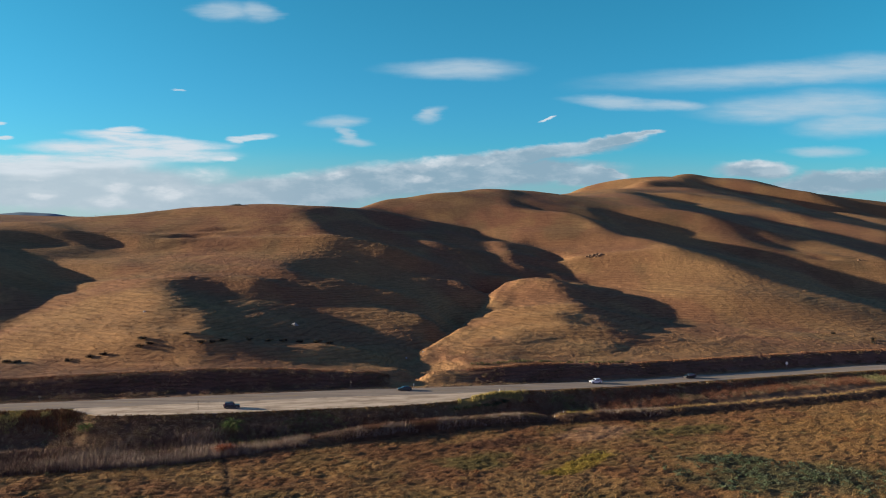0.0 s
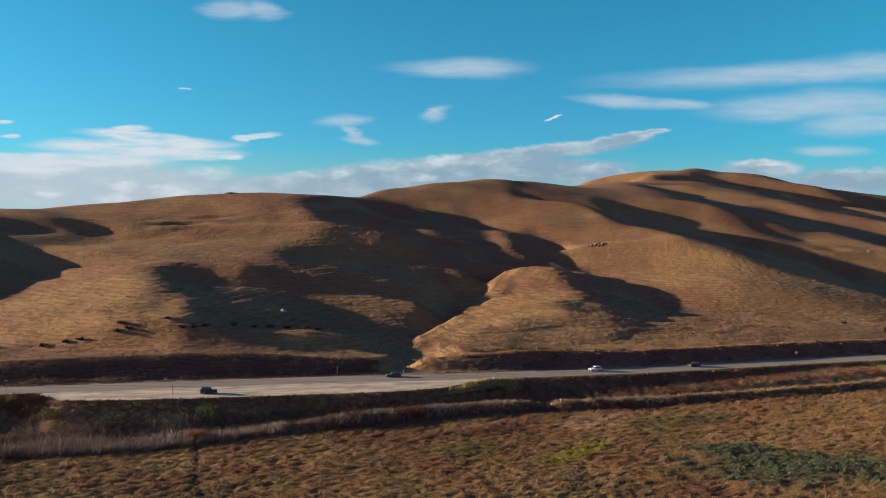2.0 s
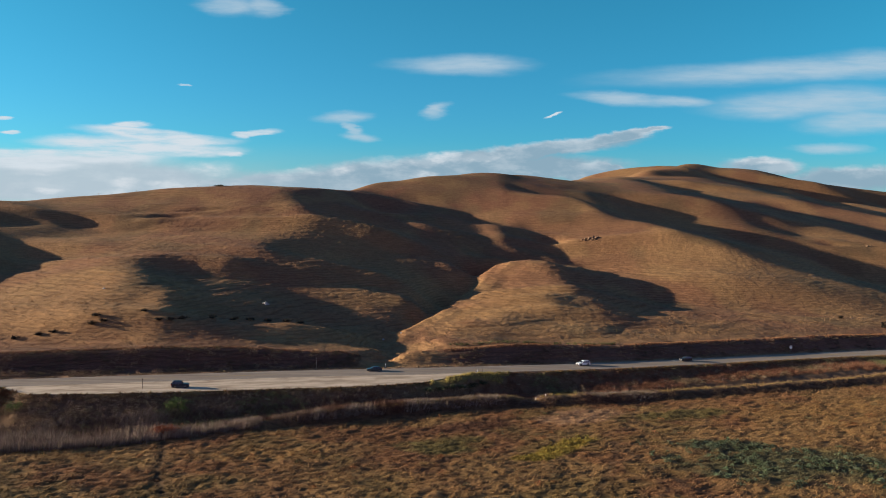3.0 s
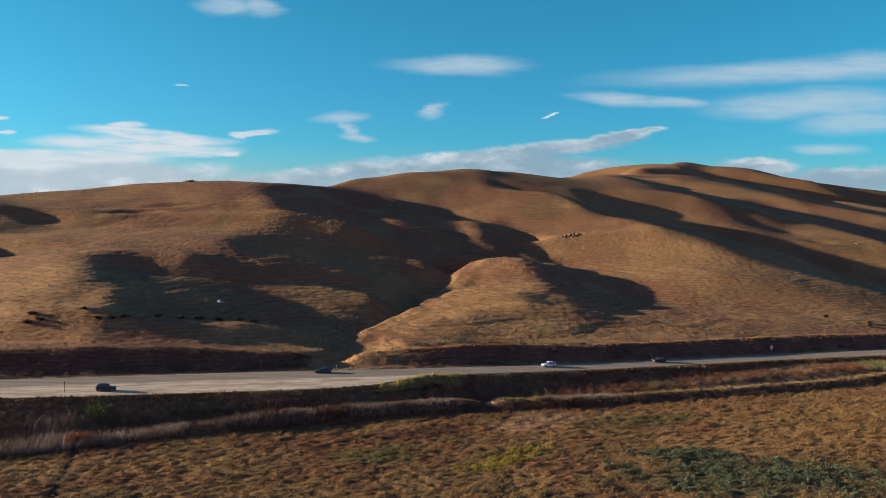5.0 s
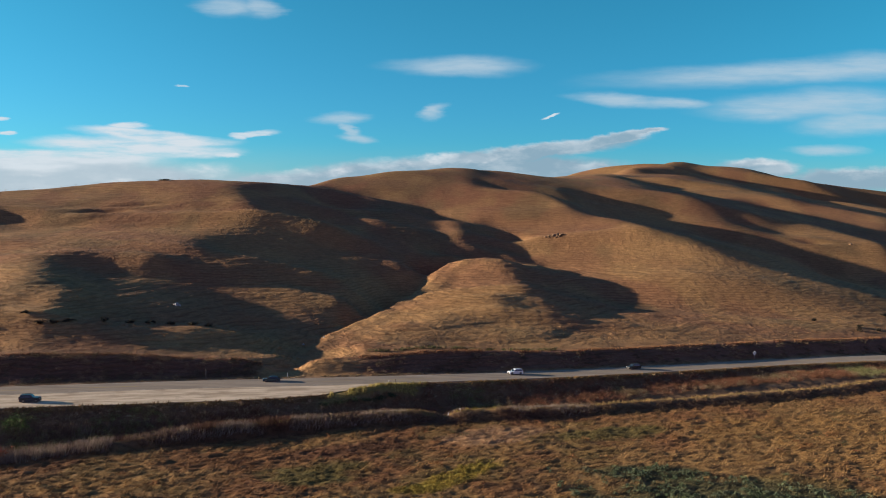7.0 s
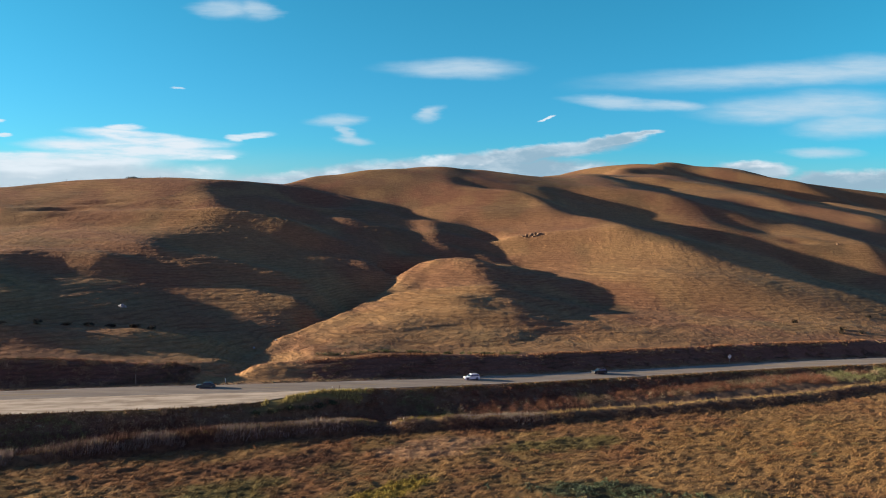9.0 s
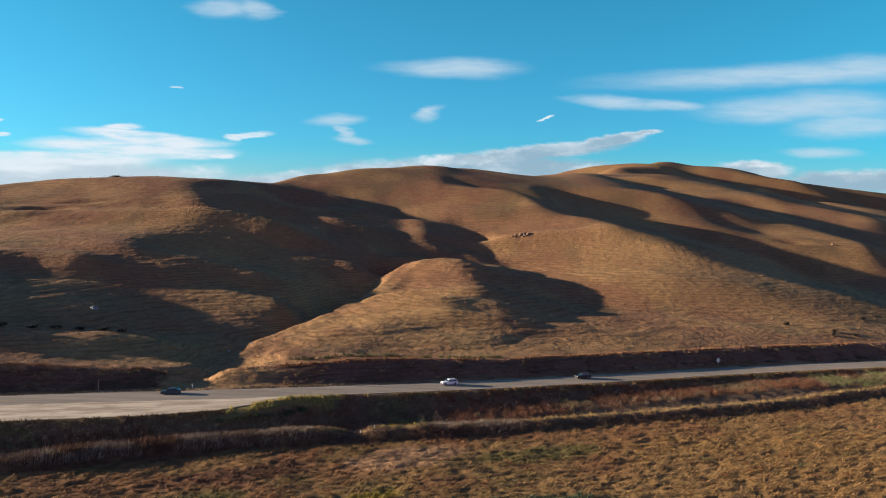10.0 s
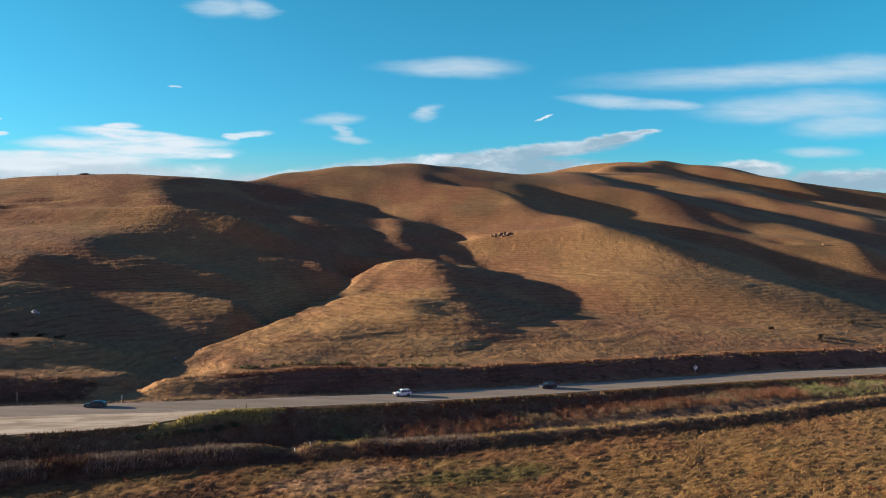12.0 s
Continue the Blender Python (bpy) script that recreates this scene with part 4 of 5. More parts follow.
def blades(name, x, y, tint, count, high, wide, lean=0.5, spread=0.15, kind_label="", lift=None, heading=None, deep=0.8, lie=0.0, stem=1.0):
    """Tufts of grass or reed: each blade a narrow tapering triangle."""
    n = len(x)
    z = surface(x, y) if lift is None else lift
    X, Y, Z, T = (np.repeat(v, count, 0) for v in (x, y, z, tint))
    H = np.repeat(np.broadcast_to(high, (n,)), count) * rng.uniform(0.65, 1.2, n * count)
    az = rng.uniform(0, 2 * np.pi, n * count) if heading is None else rng.normal(heading, 0.7, n * count)
    le = np.clip(np.abs(rng.normal(lie, lean, n * count)), 0, 1.45)
    root = np.stack([X + rng.normal(0, spread, n * count), Y + rng.normal(0, spread, n * count), Z - 0.06], -1)
    tip = root + np.stack([np.sin(le) * np.cos(az) * H, np.sin(le) * np.sin(az) * H, np.cos(le) * H + 0.06], -1)
    sa = rng.uniform(0, 2 * np.pi, n * count)
    w = wide * rng.uniform(0.6, 1.4, n * count) / 2
    side = np.stack([np.cos(sa) * w, np.sin(sa) * w, np.zeros_like(w)], -1)
    co = np.stack([root - side, root + side, tip], 1).reshape(-1, 3)
    ob = solid(name, co, np.arange(len(co)).reshape(-1, 3), BLADES)
    # darker roots: duller stems, plus shade low in the growth put into colour
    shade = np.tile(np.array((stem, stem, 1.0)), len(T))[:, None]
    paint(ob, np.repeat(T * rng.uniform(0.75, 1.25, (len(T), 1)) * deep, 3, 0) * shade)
    return tagged(ob, kind_label, name.replace("_", " "), kind="stuff")


def brush(name, x, y, tint, radius, high, leaves, leaf, label):
    """Low bushes: leaf-sized flakes spread through a mound."""
    n = len(x)
    z = surface(x, y)
    R, H = np.broadcast_to(radius, (n,)), np.broadcast_to(high, (n,))
    X, Y, Z, T, R, H = (np.repeat(v, leaves, 0) for v in (x, y, z, tint, R, H))
    m = n * leaves
    az, q = rng.uniform(0, 2 * np.pi, m), rng.uniform(0, 1, m) ** 0.45
    up = rng.uniform(0, 1, m)
    rr = q * np.sqrt(1 - (up * 0.95) ** 2) * R * rng.uniform(0.7, 1.25, m)
    c = np.stack([X + rr * np.cos(az), Y + rr * np.sin(az), Z + up * H * rng.uniform(0.6, 1.15, m)], -1)
    a, b = rng.normal(0, 1, (m, 3)), rng.normal(0, 1, (m, 3))
    a /= np.linalg.norm(a, axis=1, keepdims=True)
    b -= a * (a * b).sum(1, keepdims=True)
    b /= np.linalg.norm(b, axis=1, keepdims=True)
    s = (leaf * rng.uniform(0.5, 1.3, m))[:, None]
    co = np.stack([c - a * s, c + a * s * 0.3 + b * s * 0.7, c + a * s], 1).reshape(-1, 3)
    ob = solid(name, co, np.arange(len(co)).reshape(-1, 3), BLADES)
    paint(ob, np.repeat(T * rng.uniform(0.6, 1.4, (len(T), 1)), 3, 0))
    return tagged(ob, label, name.replace("_", " "), kind="stuff")


def tinted(base, n, vary=0.2):
    return np.array(base) * rng.uniform(1 - vary, 1 + vary, (n, 1)) * rng.uniform(0.93, 1.07, (n, 3))


def marsh_growth():
    x, y = scatter(260000, -150, 210, 128, 246)
    keep = (y < berm_line(x) - 1.0) & (x > -0.62 * y - 18) & (x < 0.62 * y + 72) & (trail_near(x, y) > 0.4)
    keep &= clump(x, y) + 0.4 * rng.uniform(-1, 1, len(x)) > 0.6
    keep &= (x < 120) | (rng.uniform(0, 1, len(x)) < 0.6)
    x, y = x[keep], y[keep]
    t = ground_tint(x, y)
    blades("marsh_grass", x, y, t, 4, rng.uniform(0.35, 0.7, len(x)), 0.13, 0.25, 0.25, "tussocky brown and rust marsh grass with olive patches", deep=1.0, lie=1.2, heading=0.2)
    # dark green leafy patch
    x, y = scatter(2000, 40, 100, 138, 178)
    r = np.minimum(np.hypot((x - 70) / 21, (y - 155) / 10), np.hypot((x - 61) / 12, (y - 166) / 4)) + 0.7 * (lumps(x, y, 4, 2, 77) - 0.5)
    keep = (r < rng.uniform(0.5, 1.25, len(x))) & (lumps(x, y, 3, 2, 78) > 0.47)
    x, y = x[keep], y[keep]
    brush("green_marsh_shrubs", x, y, tinted((0.075, 0.095, 0.056), len(x), 0.35), rng.uniform(0.4, 1.0, len(x)), rng.uniform(0.35, 0.8, len(x)), 46, 0.17, "dark green leafy low marsh shrubs")
    # bright sedge
    x, y = scatter(2600, 12, 50, 148, 180)
    k, s = math.cos(radians(51)), math.sin(radians(51))
    r = np.hypot((k * (x - 31) + s * (y - 165)) / 10.5, (k * (y - 165) - s * (x - 31)) / 2.6) + 0.6 * (lumps(x, y, 3, 2, 79) - 0.5)
    x, y = x[r < 1], y[r < 1]
    blades("yellow_sedge", x, y, tinted((0.27, 0.215, 0.045), len(x), 0.35), 6, 0.40, 0.12, 0.5, 0.25, "bright yellow-green sedge in the marsh")
    # scattered rust and dark mounds
    x, y = scatter(300, -100, 130, 138, 215)
    keep = (y < berm_line(x) - 4) & (lumps(x, y, 16, 2, 83) > 0.5)
    x, y = x[keep], y[keep]
    t = np.where(rng.uniform(0, 1, (len(x), 1)) < 0.6, tinted((0.17, 0.075, 0.032), len(x)), tinted((0.085, 0.072, 0.036), len(x)))
    brush("marsh_brush", x, y, t, rng.uniform(0.5, 1.4, len(x)), rng.uniform(0.35, 0.9, len(x)), 60, 0.16, "rust-brown and olive low brush in the marsh")


def reed_growth():
    x, y = scatter(90000, -150, 60, 140, 215)
    b = y - berm_line(x)
    wide = np.interp(x, [-150, -60, -20, 5, 60], [15, 14, 8, 3.0, 2.2])
    keep = (b > -2.5) & (b < wide) & (lumps(x, y, 6, 3, 91) > 0.30) & ((np.abs(b - 6.0 - 2 * lumps(x, y, 20, 2, 90)) > 1.0) | (x > -25))
    x, y, b = x[keep], y[keep], b[keep]
    plume = lumps(x, y, 9, 2, 93)
    t = np.where((plume > 0.5)[:, None], tinted((0.31, 0.24, 0.195), len(x)), tinted((0.21, 0.145, 0.112), len(x)))
    t = np.where((lumps(x, y, 13, 2, 95) > 0.70)[:, None], tinted((0.16, 0.085, 0.058), len(x)), t)
    high = np.interp(x, [-150, -60, -10, 20, 60], [2.0, 2.0, 1.3, 0.7, 0.6]) * (0.45 + 0.85 * plume)
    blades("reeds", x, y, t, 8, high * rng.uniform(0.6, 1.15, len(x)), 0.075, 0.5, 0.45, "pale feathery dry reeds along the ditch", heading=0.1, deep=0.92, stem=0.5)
    # crest of the berm
    x, y = scatter(46000, -40, 210, 180, 285)
    b = y - berm_line(x)
    keep = (np.abs(b - 0.9) < 1.6) & (lumps(x, y, 4, 2, 97) > 0.33)
    x, y = x[keep], y[keep]
    g = step(0.45, 0.6, lumps(x, y, 14, 2, 99)) * step(-15, 5, x) * step(75, 45, x)
    t = tinted((0.28, 0.185, 0.08), len(x)) * (1 - g[:, None]) + tinted((0.27, 0.225, 0.05), len(x)) * g[:, None]
    blades("berm_grass", x, y, t, 5, rng.uniform(0.3, 0.65, len(x)), 0.12, 0.5, 0.2, "tall straw and green grass on the berm")


def bank_growth():
    # marsh-side bank of the road
    x, out = scatter(7600, -150, 210, 0.7, 13)
    y = far_edge(x) - near_edge(x) - out
    b = y - berm_line(x)
    keep = (b > 3.5) & ~((x > 1) & (x < 23) & (out < 5.5)) & ~((x < -85) & (out < 7.5)) & (rng.uniform(0, 1, len(x)) < np.interp(out, [0, 2, 8, 13], [0.5, 1, 1, 0.6]))
    x, y, out = x[keep], y[keep], out[keep]
    z = lumps(x, y, 8, 3, 103)
    t = tinted((0.25, 0.178, 0.108), len(x), 0.35)
    t = np.where((x > 15)[:, None], t * 0.78, t)
    t = np.where(((z > 0.52) & (x > 15))[:, None], tinted((0.19, 0.092, 0.055), len(x), 0.3), t)
    t = np.where((z < 0.36)[:, None], tinted((0.18, 0.175, 0.08), len(x), 0.3), t)
    t = np.where((rng.uniform(0, 1, (len(x), 1)) < 0.06), tinted((0.28, 0.22, 0.15), len(x)), t)
    brush("roadside_brush", x, y, t, rng.uniform(0.5, 1.3, len(x)), rng.uniform(0.4, 1.6, len(x)) * np.interp(out, [0.5, 2.5, 6], [0.25, 0.55, 1]), 60, 0.12, "dense dark brown and rust brush on the road bank")
    # grass lip along the gravel and the road
    x, out = scatter(34000, -150, 210, 0.2, 8.5)
    y = far_edge(x) - near_edge(x) - out
    left = x < -84
    keep = (out > 0.25) & (out < np.where(left, 8, np.where((x > 3) & (x < 22), 5.0, 1.8))) & (lumps(x, y, 3, 2, 107) > 0.36)
    x, y = x[keep], y[keep]
    green = ((x < -84) | ((x > 4) & (x < 24)))
    t = np.where(green[:, None], tinted((0.40, 0.33, 0.12), len(x), 0.3), tinted((0.22, 0.140, 0.070), len(x)))
    t = np.where((lumps(x, y, 7, 2, 109) > 0.56)[:, None] & (x < -84)[:, None], tinted((0.17, 0.085, 0.04), len(x)), t)
    blades("verge_grass", x, y, t, 4, np.where(green, 0.75, 0.5) * rng.uniform(0.6, 1.2, len(x)), 0.13, 0.5, 0.2, "straw and yellow-green grass along the road verge")
    # cut bank beyond the road
    x, d = scatter(6500, -160, 240, 2.6, 14)
    y = far_edge(x) + d
    top = np.interp(x, [-60, -25, 10, 30], [13, 11, 9.5, 8.5])
    keep = (d < top) & ~((x > -15) & (x < 7)) & (lumps(x, y, 5, 2, 111) > np.interp(x, [-20, 20], [0.3, 0.46]))
    x, y, d = x[keep], y[keep], d[keep]
    t = tinted((0.115, 0.085, 0.055), len(x))
    t = np.where((lumps(x, y, 7, 3, 113) > 0.47)[:, None], tinted((0.25, 0.165, 0.10), len(x), 0.3), t)
    brush("cut_bank_brush", x, y, t, rng.uniform(0.5, 1.2, len(x)), np.interp(x, [-20, 15], [1.0, 0.38]) * rng.uniform(0.5, 1.2, len(x)), 60, 0.11, "dark red-brown brush on the cut bank")
    x, d = scatter(9000, -160, 240, -0.8, 1.2)
    y = far_edge(x) + np.interp(x, [-60, -25, 10, 30], [13, 10.5, 9.3, 8.8]) + 0.5 + d
    keep = (lumps(x, y, 6, 2, 117) > 0.40) & ~((x > -15) & (x < 6))
    x, y = x[keep], y[keep]
    blades("rim_grass", x, y, tinted((0.28, 0.145, 0.08), len(x), 0.3), 4, rng.uniform(0.25, 0.6, len(x)), 0.12, 0.5, 0.3, "red-brown dry grass along the rim of the cut bank")
    x, d = scatter(4500, -160, 240, 0.7, 2.4)
    y = far_edge(x) + d
    keep = (lumps(x, y, 4, 2, 115) > 0.42)
    x, y = x[keep], y[keep]
    blades("shoulder_grass", x, y, tinted((0.26, 0.19, 0.115), len(x)), 4, 0.35, 0.12, 0.5, 0.2, "short pale dry grass on the road shoulder")


def hill_growth():
    x, y = scatter(90000, -170, 230, 200, 325)
    d = y - far_edge(x)
    top = np.interp(x, [-60, -25, 10, 30], [12, 10, 8.5, 7.5])
    thin = rng.uniform(0, 1, len(x)) < np.interp(y, [250, 325], [1, 0.3])
    keep = (d > top) & thin & (lumps(x, y, 2.2, 2, 121) + 0.3 * lumps(x, y, 12, 2, 123) > 0.64)
    x, y = x[keep], y[keep]
    blades("hill_grass", x, y, ground_tint(x, y), 3, rng.uniform(0.12, 0.28, len(x)), 0.15, 0.8, 0.3, "short golden dry grass on the hillside")
    # green strip on the bench above the cut
    x, y = scatter(1500, 8, 62, 236, 262)
    d = y - far_edge(x) - np.interp(x, [10, 55], [15.5, 13])
    keep = (np.abs(d) < 1.0) & (lumps(x, y, 5, 2, 125) > 0.4)
    x, y = x[keep], y[keep]
    brush("bench_weeds", x, y, tinted((0.085, 0.085, 0.04), len(x)), 0.6, 0.7, 40, 0.17, "dull green weeds in a strip on the bench")


marsh_growth()
reed_growth()
bank_growth()
hill_growth()


def shrub(x, y, wide, high, tint, label, group="", leaf=0.16, leaves=420, sink=0.05):
    """One bush: a few bent stems and a ragged crown of leaf flakes."""
    z = float(surface(np.array(x), np.array(y)))
    root = new("shrub")
    root.location = Vector((x, y, z - sink)) * PLAN
    wide, high, leaf = wide * PLAN, high * PLAN, leaf * PLAN
    r = random.Random(int(x * 31 + y * 17))
    for _ in range(4):
        bm = bmesh.new()
        a, q = r.uniform(0, 6.28), r.uniform(0.1, 0.32) * wide
        p = [Vector((0, 0, 0)), Vector((q * 0.4 * math.cos(a), q * 0.4 * math.sin(a), high * 0.4)), Vector((q * math.cos(a), q * math.sin(a), high * 0.6))]
        rings = []
        for i, v in enumerate(p):
            w = 0.05 * wide * (1 - 0.35 * i)
            rings.append([bm.verts.new(v + Vector((w * math.cos(k * 1.5708), w * math.sin(k * 1.5708), 0))) for k in range(4)])
        for u, v in zip(rings[:-1], rings[1:]):
            for k in range(4):
                bm.faces.new((u[k], u[(k + 1) % 4], v[(k + 1) % 4], v[k]))
        part("stem", bm, BARK, root)
    g = np.random.default_rng(int(abs(x * 101 + y * 7)))
    lobes = g.normal(0, 0.24, (7, 3)) * np.array((wide, wide, high * 0.6)) + np.array((0, 0, high * 0.46))
    c = lobes[g.integers(0, 7, leaves)] + g.normal(0, 0.15, (leaves, 3)) * np.array((wide, wide, high))
    c[:, 2] = np.clip(c[:, 2], 0.06, None)
    a, b = g.normal(0, 1, (leaves, 3)), g.normal(0, 1, (leaves, 3))
    a /= np.linalg.norm(a, axis=1, keepdims=True)
    b /= np.linalg.norm(b, axis=1, keepdims=True)
    s = (leaf * g.uniform(0.6, 1.3, leaves))[:, None]
    co = np.stack([c - a * s, c + b * s * 0.6, c + a * s], 1).reshape(-1, 3)
    crown = solid("crown", co / PLAN, np.arange(len(co)).reshape(-1, 3), BLADES)
    paint(crown, np.repeat(np.array(tint) * g.uniform(0.6, 1.4, (leaves, 1)), 3, 0))
    crown.parent = root
    return tagged(root, label, "shrub", group)


GREEN, DARK, RUST = (0.085, 0.135, 0.035), (0.030, 0.026, 0.020), (0.27, 0.085, 0.04)
shrub(-48.6, 180.4, 3.6, 2.8, GREEN, "bright green bush below the gravel turnout", leaves=900)
shrub(-81.0, 175.8, 3.5, 2.8, GREEN, "green bush beside the dark roadside brush", leaves=900)
shrub(-47.5, 168.6, 4.4, 2.4, RUST, "rust-red bush among the dry reeds", leaf=0.2, leaves=1500)
for x, y, w in ((3.6, 197.6, 2.2), (6.6, 199.6, 2.8), (9.2, 201.8, 2.5), (11.6, 203.8, 3.0), (14.2, 206.0, 2.6), (16.8, 207.6, 2.3)):
    shrub(x, y, w, 1.2, (0.055, 0.068, 0.035), "dark green rounded bush below the grassy verge", "dark bushes below the verge", leaves=520)
shrub(-117.6, 448.0, 6.0, 1.5, (0.05, 0.05, 0.035), "dark low shrub on the hilltop skyline", leaf=0.3, leaves=900, sink=0.6)
# shrubs added as stand-ins for cattle-like dark shapes, here and on the open slope
for x, y in ((-126.6, 226.5), (-123.4, 226.8), (-109.5, 227.9), (-103.7, 229.6), (-100.2, 230.1), (-90.0, 231.8), (-87.3, 232.7), (-90.4, 235.0), (-77.9, 237.2), (-72.4, 233.3),
             (-69.2, 234.2), (-66.5, 236.6), (-60.0, 241.7), (-55.0, 246.0), (-51.0, 249.2), (-46.0, 251.0), (-40.8, 252.5), (-36.5, 253.5)):
    shrub(x, y, 2.0, 1.0, DARK, "small dark shrub in place of a cattle-like shape on the lower hillside", "dark shrubs along the foot of the hill", 0.24, 320)
for x, y in ((154.6, 308.2), (191.7, 331.8), (164.1, 296.8), (166.3, 300.5), (171.7, 298.3)):
    shrub(x, y, 1.7, 1.3, DARK, "small dark shrub in place of a cattle-like shape, casting a long shadow", "dark shrubs on the open slope", 0.24, 320)


def boulder(seed, size, flat=0.7):
    bm = bmesh.new()
    bmesh.ops.create_icosphere(bm, subdivisions=2, radius=1.0)
    for v in bm.verts:
        p = v.co.copy()
        k = 1 + 0.34 * noise.noise(p * 1.1 + Vector((seed, 0, 0))) + 0.16 * noise.noise(p * 2.6 + Vector((0, seed, 0)))
        v.co = Vector((p.x * size[0] * k, p.y * size[1] * k, p.z * size[2] * k))
    return bm


def outcrop(cx, cy, spec, material, label):
    root = new("rock_outcrop")
    root.location = Vector((cx, cy, float(surface(np.array(cx), np.array(cy))))) * PLAN
    for i, (dx, dy, w, h) in enumerate(spec):
        z = float(surface(np.array(cx + dx / PLAN), np.array(cy + dy / PLAN))) * PLAN - root.location.z
        o = part("rock", boulder(cx + i * 3.7, (w * 0.8, w * 0.6, h * 0.62)), material, root)
        o.location, o.rotation_euler = (dx, dy, z + h * 0.12), (0.2 * math.sin(i * 2.1), 0.25 * math.cos(i * 1.7), i * 1.3)
    return tagged(root, label, "rock")


outcrop(79.5, 412.5, [(-4.6, -0.5, 1.5, 0.9), (-2.6, 0.3, 1.7, 1.4), (-1.2, -0.8, 1.2, 1.0), (0.2, 0.2, 1.8, 1.7), (1.6, -0.7, 1.4, 1.2), (2.4, 0.6, 1.6, 1.9), (3.8, -0.2, 1.5, 1.3),
                      (5.0, 0.4, 1.1, 1.0), (0.8, -1.8, 1.0, 0.7), (-3.4, -1.6, 0.9, 0.6), (3.0, -1.7, 1.0, 0.7)], ROCK, "brown jagged rocks jutting from the grass slope")
outcrop(-51.2, 270.9, [(0, 0, 0.9, 1.5), (1.0, 0.5, 0.7, 1.0), (-0.8, 0.4, 0.8, 0.8), (0.4, -0.9, 0.6, 0.5)], PALE_ROCK, "pale grey rocks in a shaded hollow")
for x, y, s in ((248.5, 467.3, 1.1), (-12.0, 262.0, 0.45), (-6.5, 264.0, 0.45), (-100.0, 262.0, 0.6)):
    o = part("rock", boulder(x, (s, s * 0.8, s * 0.8)), PALE_ROCK if s < 1 else ROCK, None)
    o.location = Vector((x, y, float(surface(np.array(x), np.array(y))))) * PLAN + Vector((0, 0, 0.15 * s))
    tagged(o, "single weathered rock lying in the dry grass", "rock")


# ---- roadside posts and signs ----
def box(bm, lo, hi, bevel=0.0):
    m = Matrix.Translation([(a + b) / 2 for a, b in zip(lo, hi)]) @ Matrix.Diagonal([b - a for a, b in zip(lo, hi)] + [1])
    v = bmesh.ops.create_cube(bm, size=1.0, matrix=m)["verts"]
    if bevel:
        bmesh.ops.bevel(bm, geom=list({e for q in v for e in q.link_edges}), offset=bevel, segments=1, affect="EDGES")


def boxed(lo, hi, bevel=0.01):
    bm = bmesh.new()
    box(bm, lo, hi, bevel)
    return bm


def at_ground(name, x, y, turn=0.0, z=None):
    root = new(name)
    root.location = Vector((x, y, (float(surface(np.array(x), np.array(y))) if z is None else z))) * PLAN
    root.rotation_euler = (0, 0, radians(turn))
    return root


def marker(x, y, high, material, label, head=None):
    root = at_ground("marker_post", x, y, 12)
    part("post", boxed((-0.06, -0.05, -0.3), (0.06, 0.05, high), 0.012), material, root)
    part("cap", boxed((-0.075, -0.065, high + 0.002), (0.075, 0.065, high + 0.06), 0.015), material, root)
    if head:
        w, h, mat = head
        part("plate", boxed((-w / 2, -0.075, high - h), (w / 2, -0.053, high), 0.006), mat, root)
    return tagged(root, label, "post")


marker(-58.5, 186.6, 2.8, BROWN_POST, "tall dark brown marker post at the gravel edge", (0.22, 0.35, BROWN_POST))
marker(-25.0, 213.8, 3.3, PALE_POST, "tall pale marker post with a small brown plate", (0.40, 0.45, BROWN_POST))
marker(-97.0, 187.6, 3.4, PALE_POST, "tall pale post with a small plate beside the road", (0.9, 0.4, PALE_POST))
for x, y in ((15.8, 213.8), (-7.9, 219.3)):
    marker(x, y, 1.1, WHITE_POST, "short white reflector post at the road edge")
marker(17.2, 214.4, 1.3, BROWN_POST, "short brown wooden post at the road edge")
for x, y in ((29.0, 198.9), (31.4, 199.8)):
    marker(x, y, 0.7, WHITE_POST, "short white post by the ditch culvert")


def warning_sign(x, y):
    root = at_ground("warning_sign", x, y, 20)
    part("post", boxed((-0.05, -0.05, -0.3), (0.05, 0.05, 2.9), 0.01), PALE_POST, root)
    bm = bmesh.new()
    box(bm, (-0.6, -0.080, -0.6), (0.6, -0.055, 0.6), 0.008)
    bmesh.ops.rotate(bm, verts=bm.verts, matrix=Matrix.Rotation(radians(45), 3, "Y"))
    bmesh.ops.translate(bm, verts=bm.verts, vec=(0, 0, 2.15))
    part("plate", bm, WHITE_POST, root)
    part("symbol_bar", boxed((-0.07, -0.090, 1.80), (0.07, -0.082, 2.35), 0.0), BLACK, root)
    part("symbol_bar", boxed((-0.16, -0.090, 2.36), (0.16, -0.082, 2.52), 0.0), BLACK, root)
    return tagged(root, "pale diamond road warning sign on a post", "road sign")


warning_sign(117.5, 265.4)


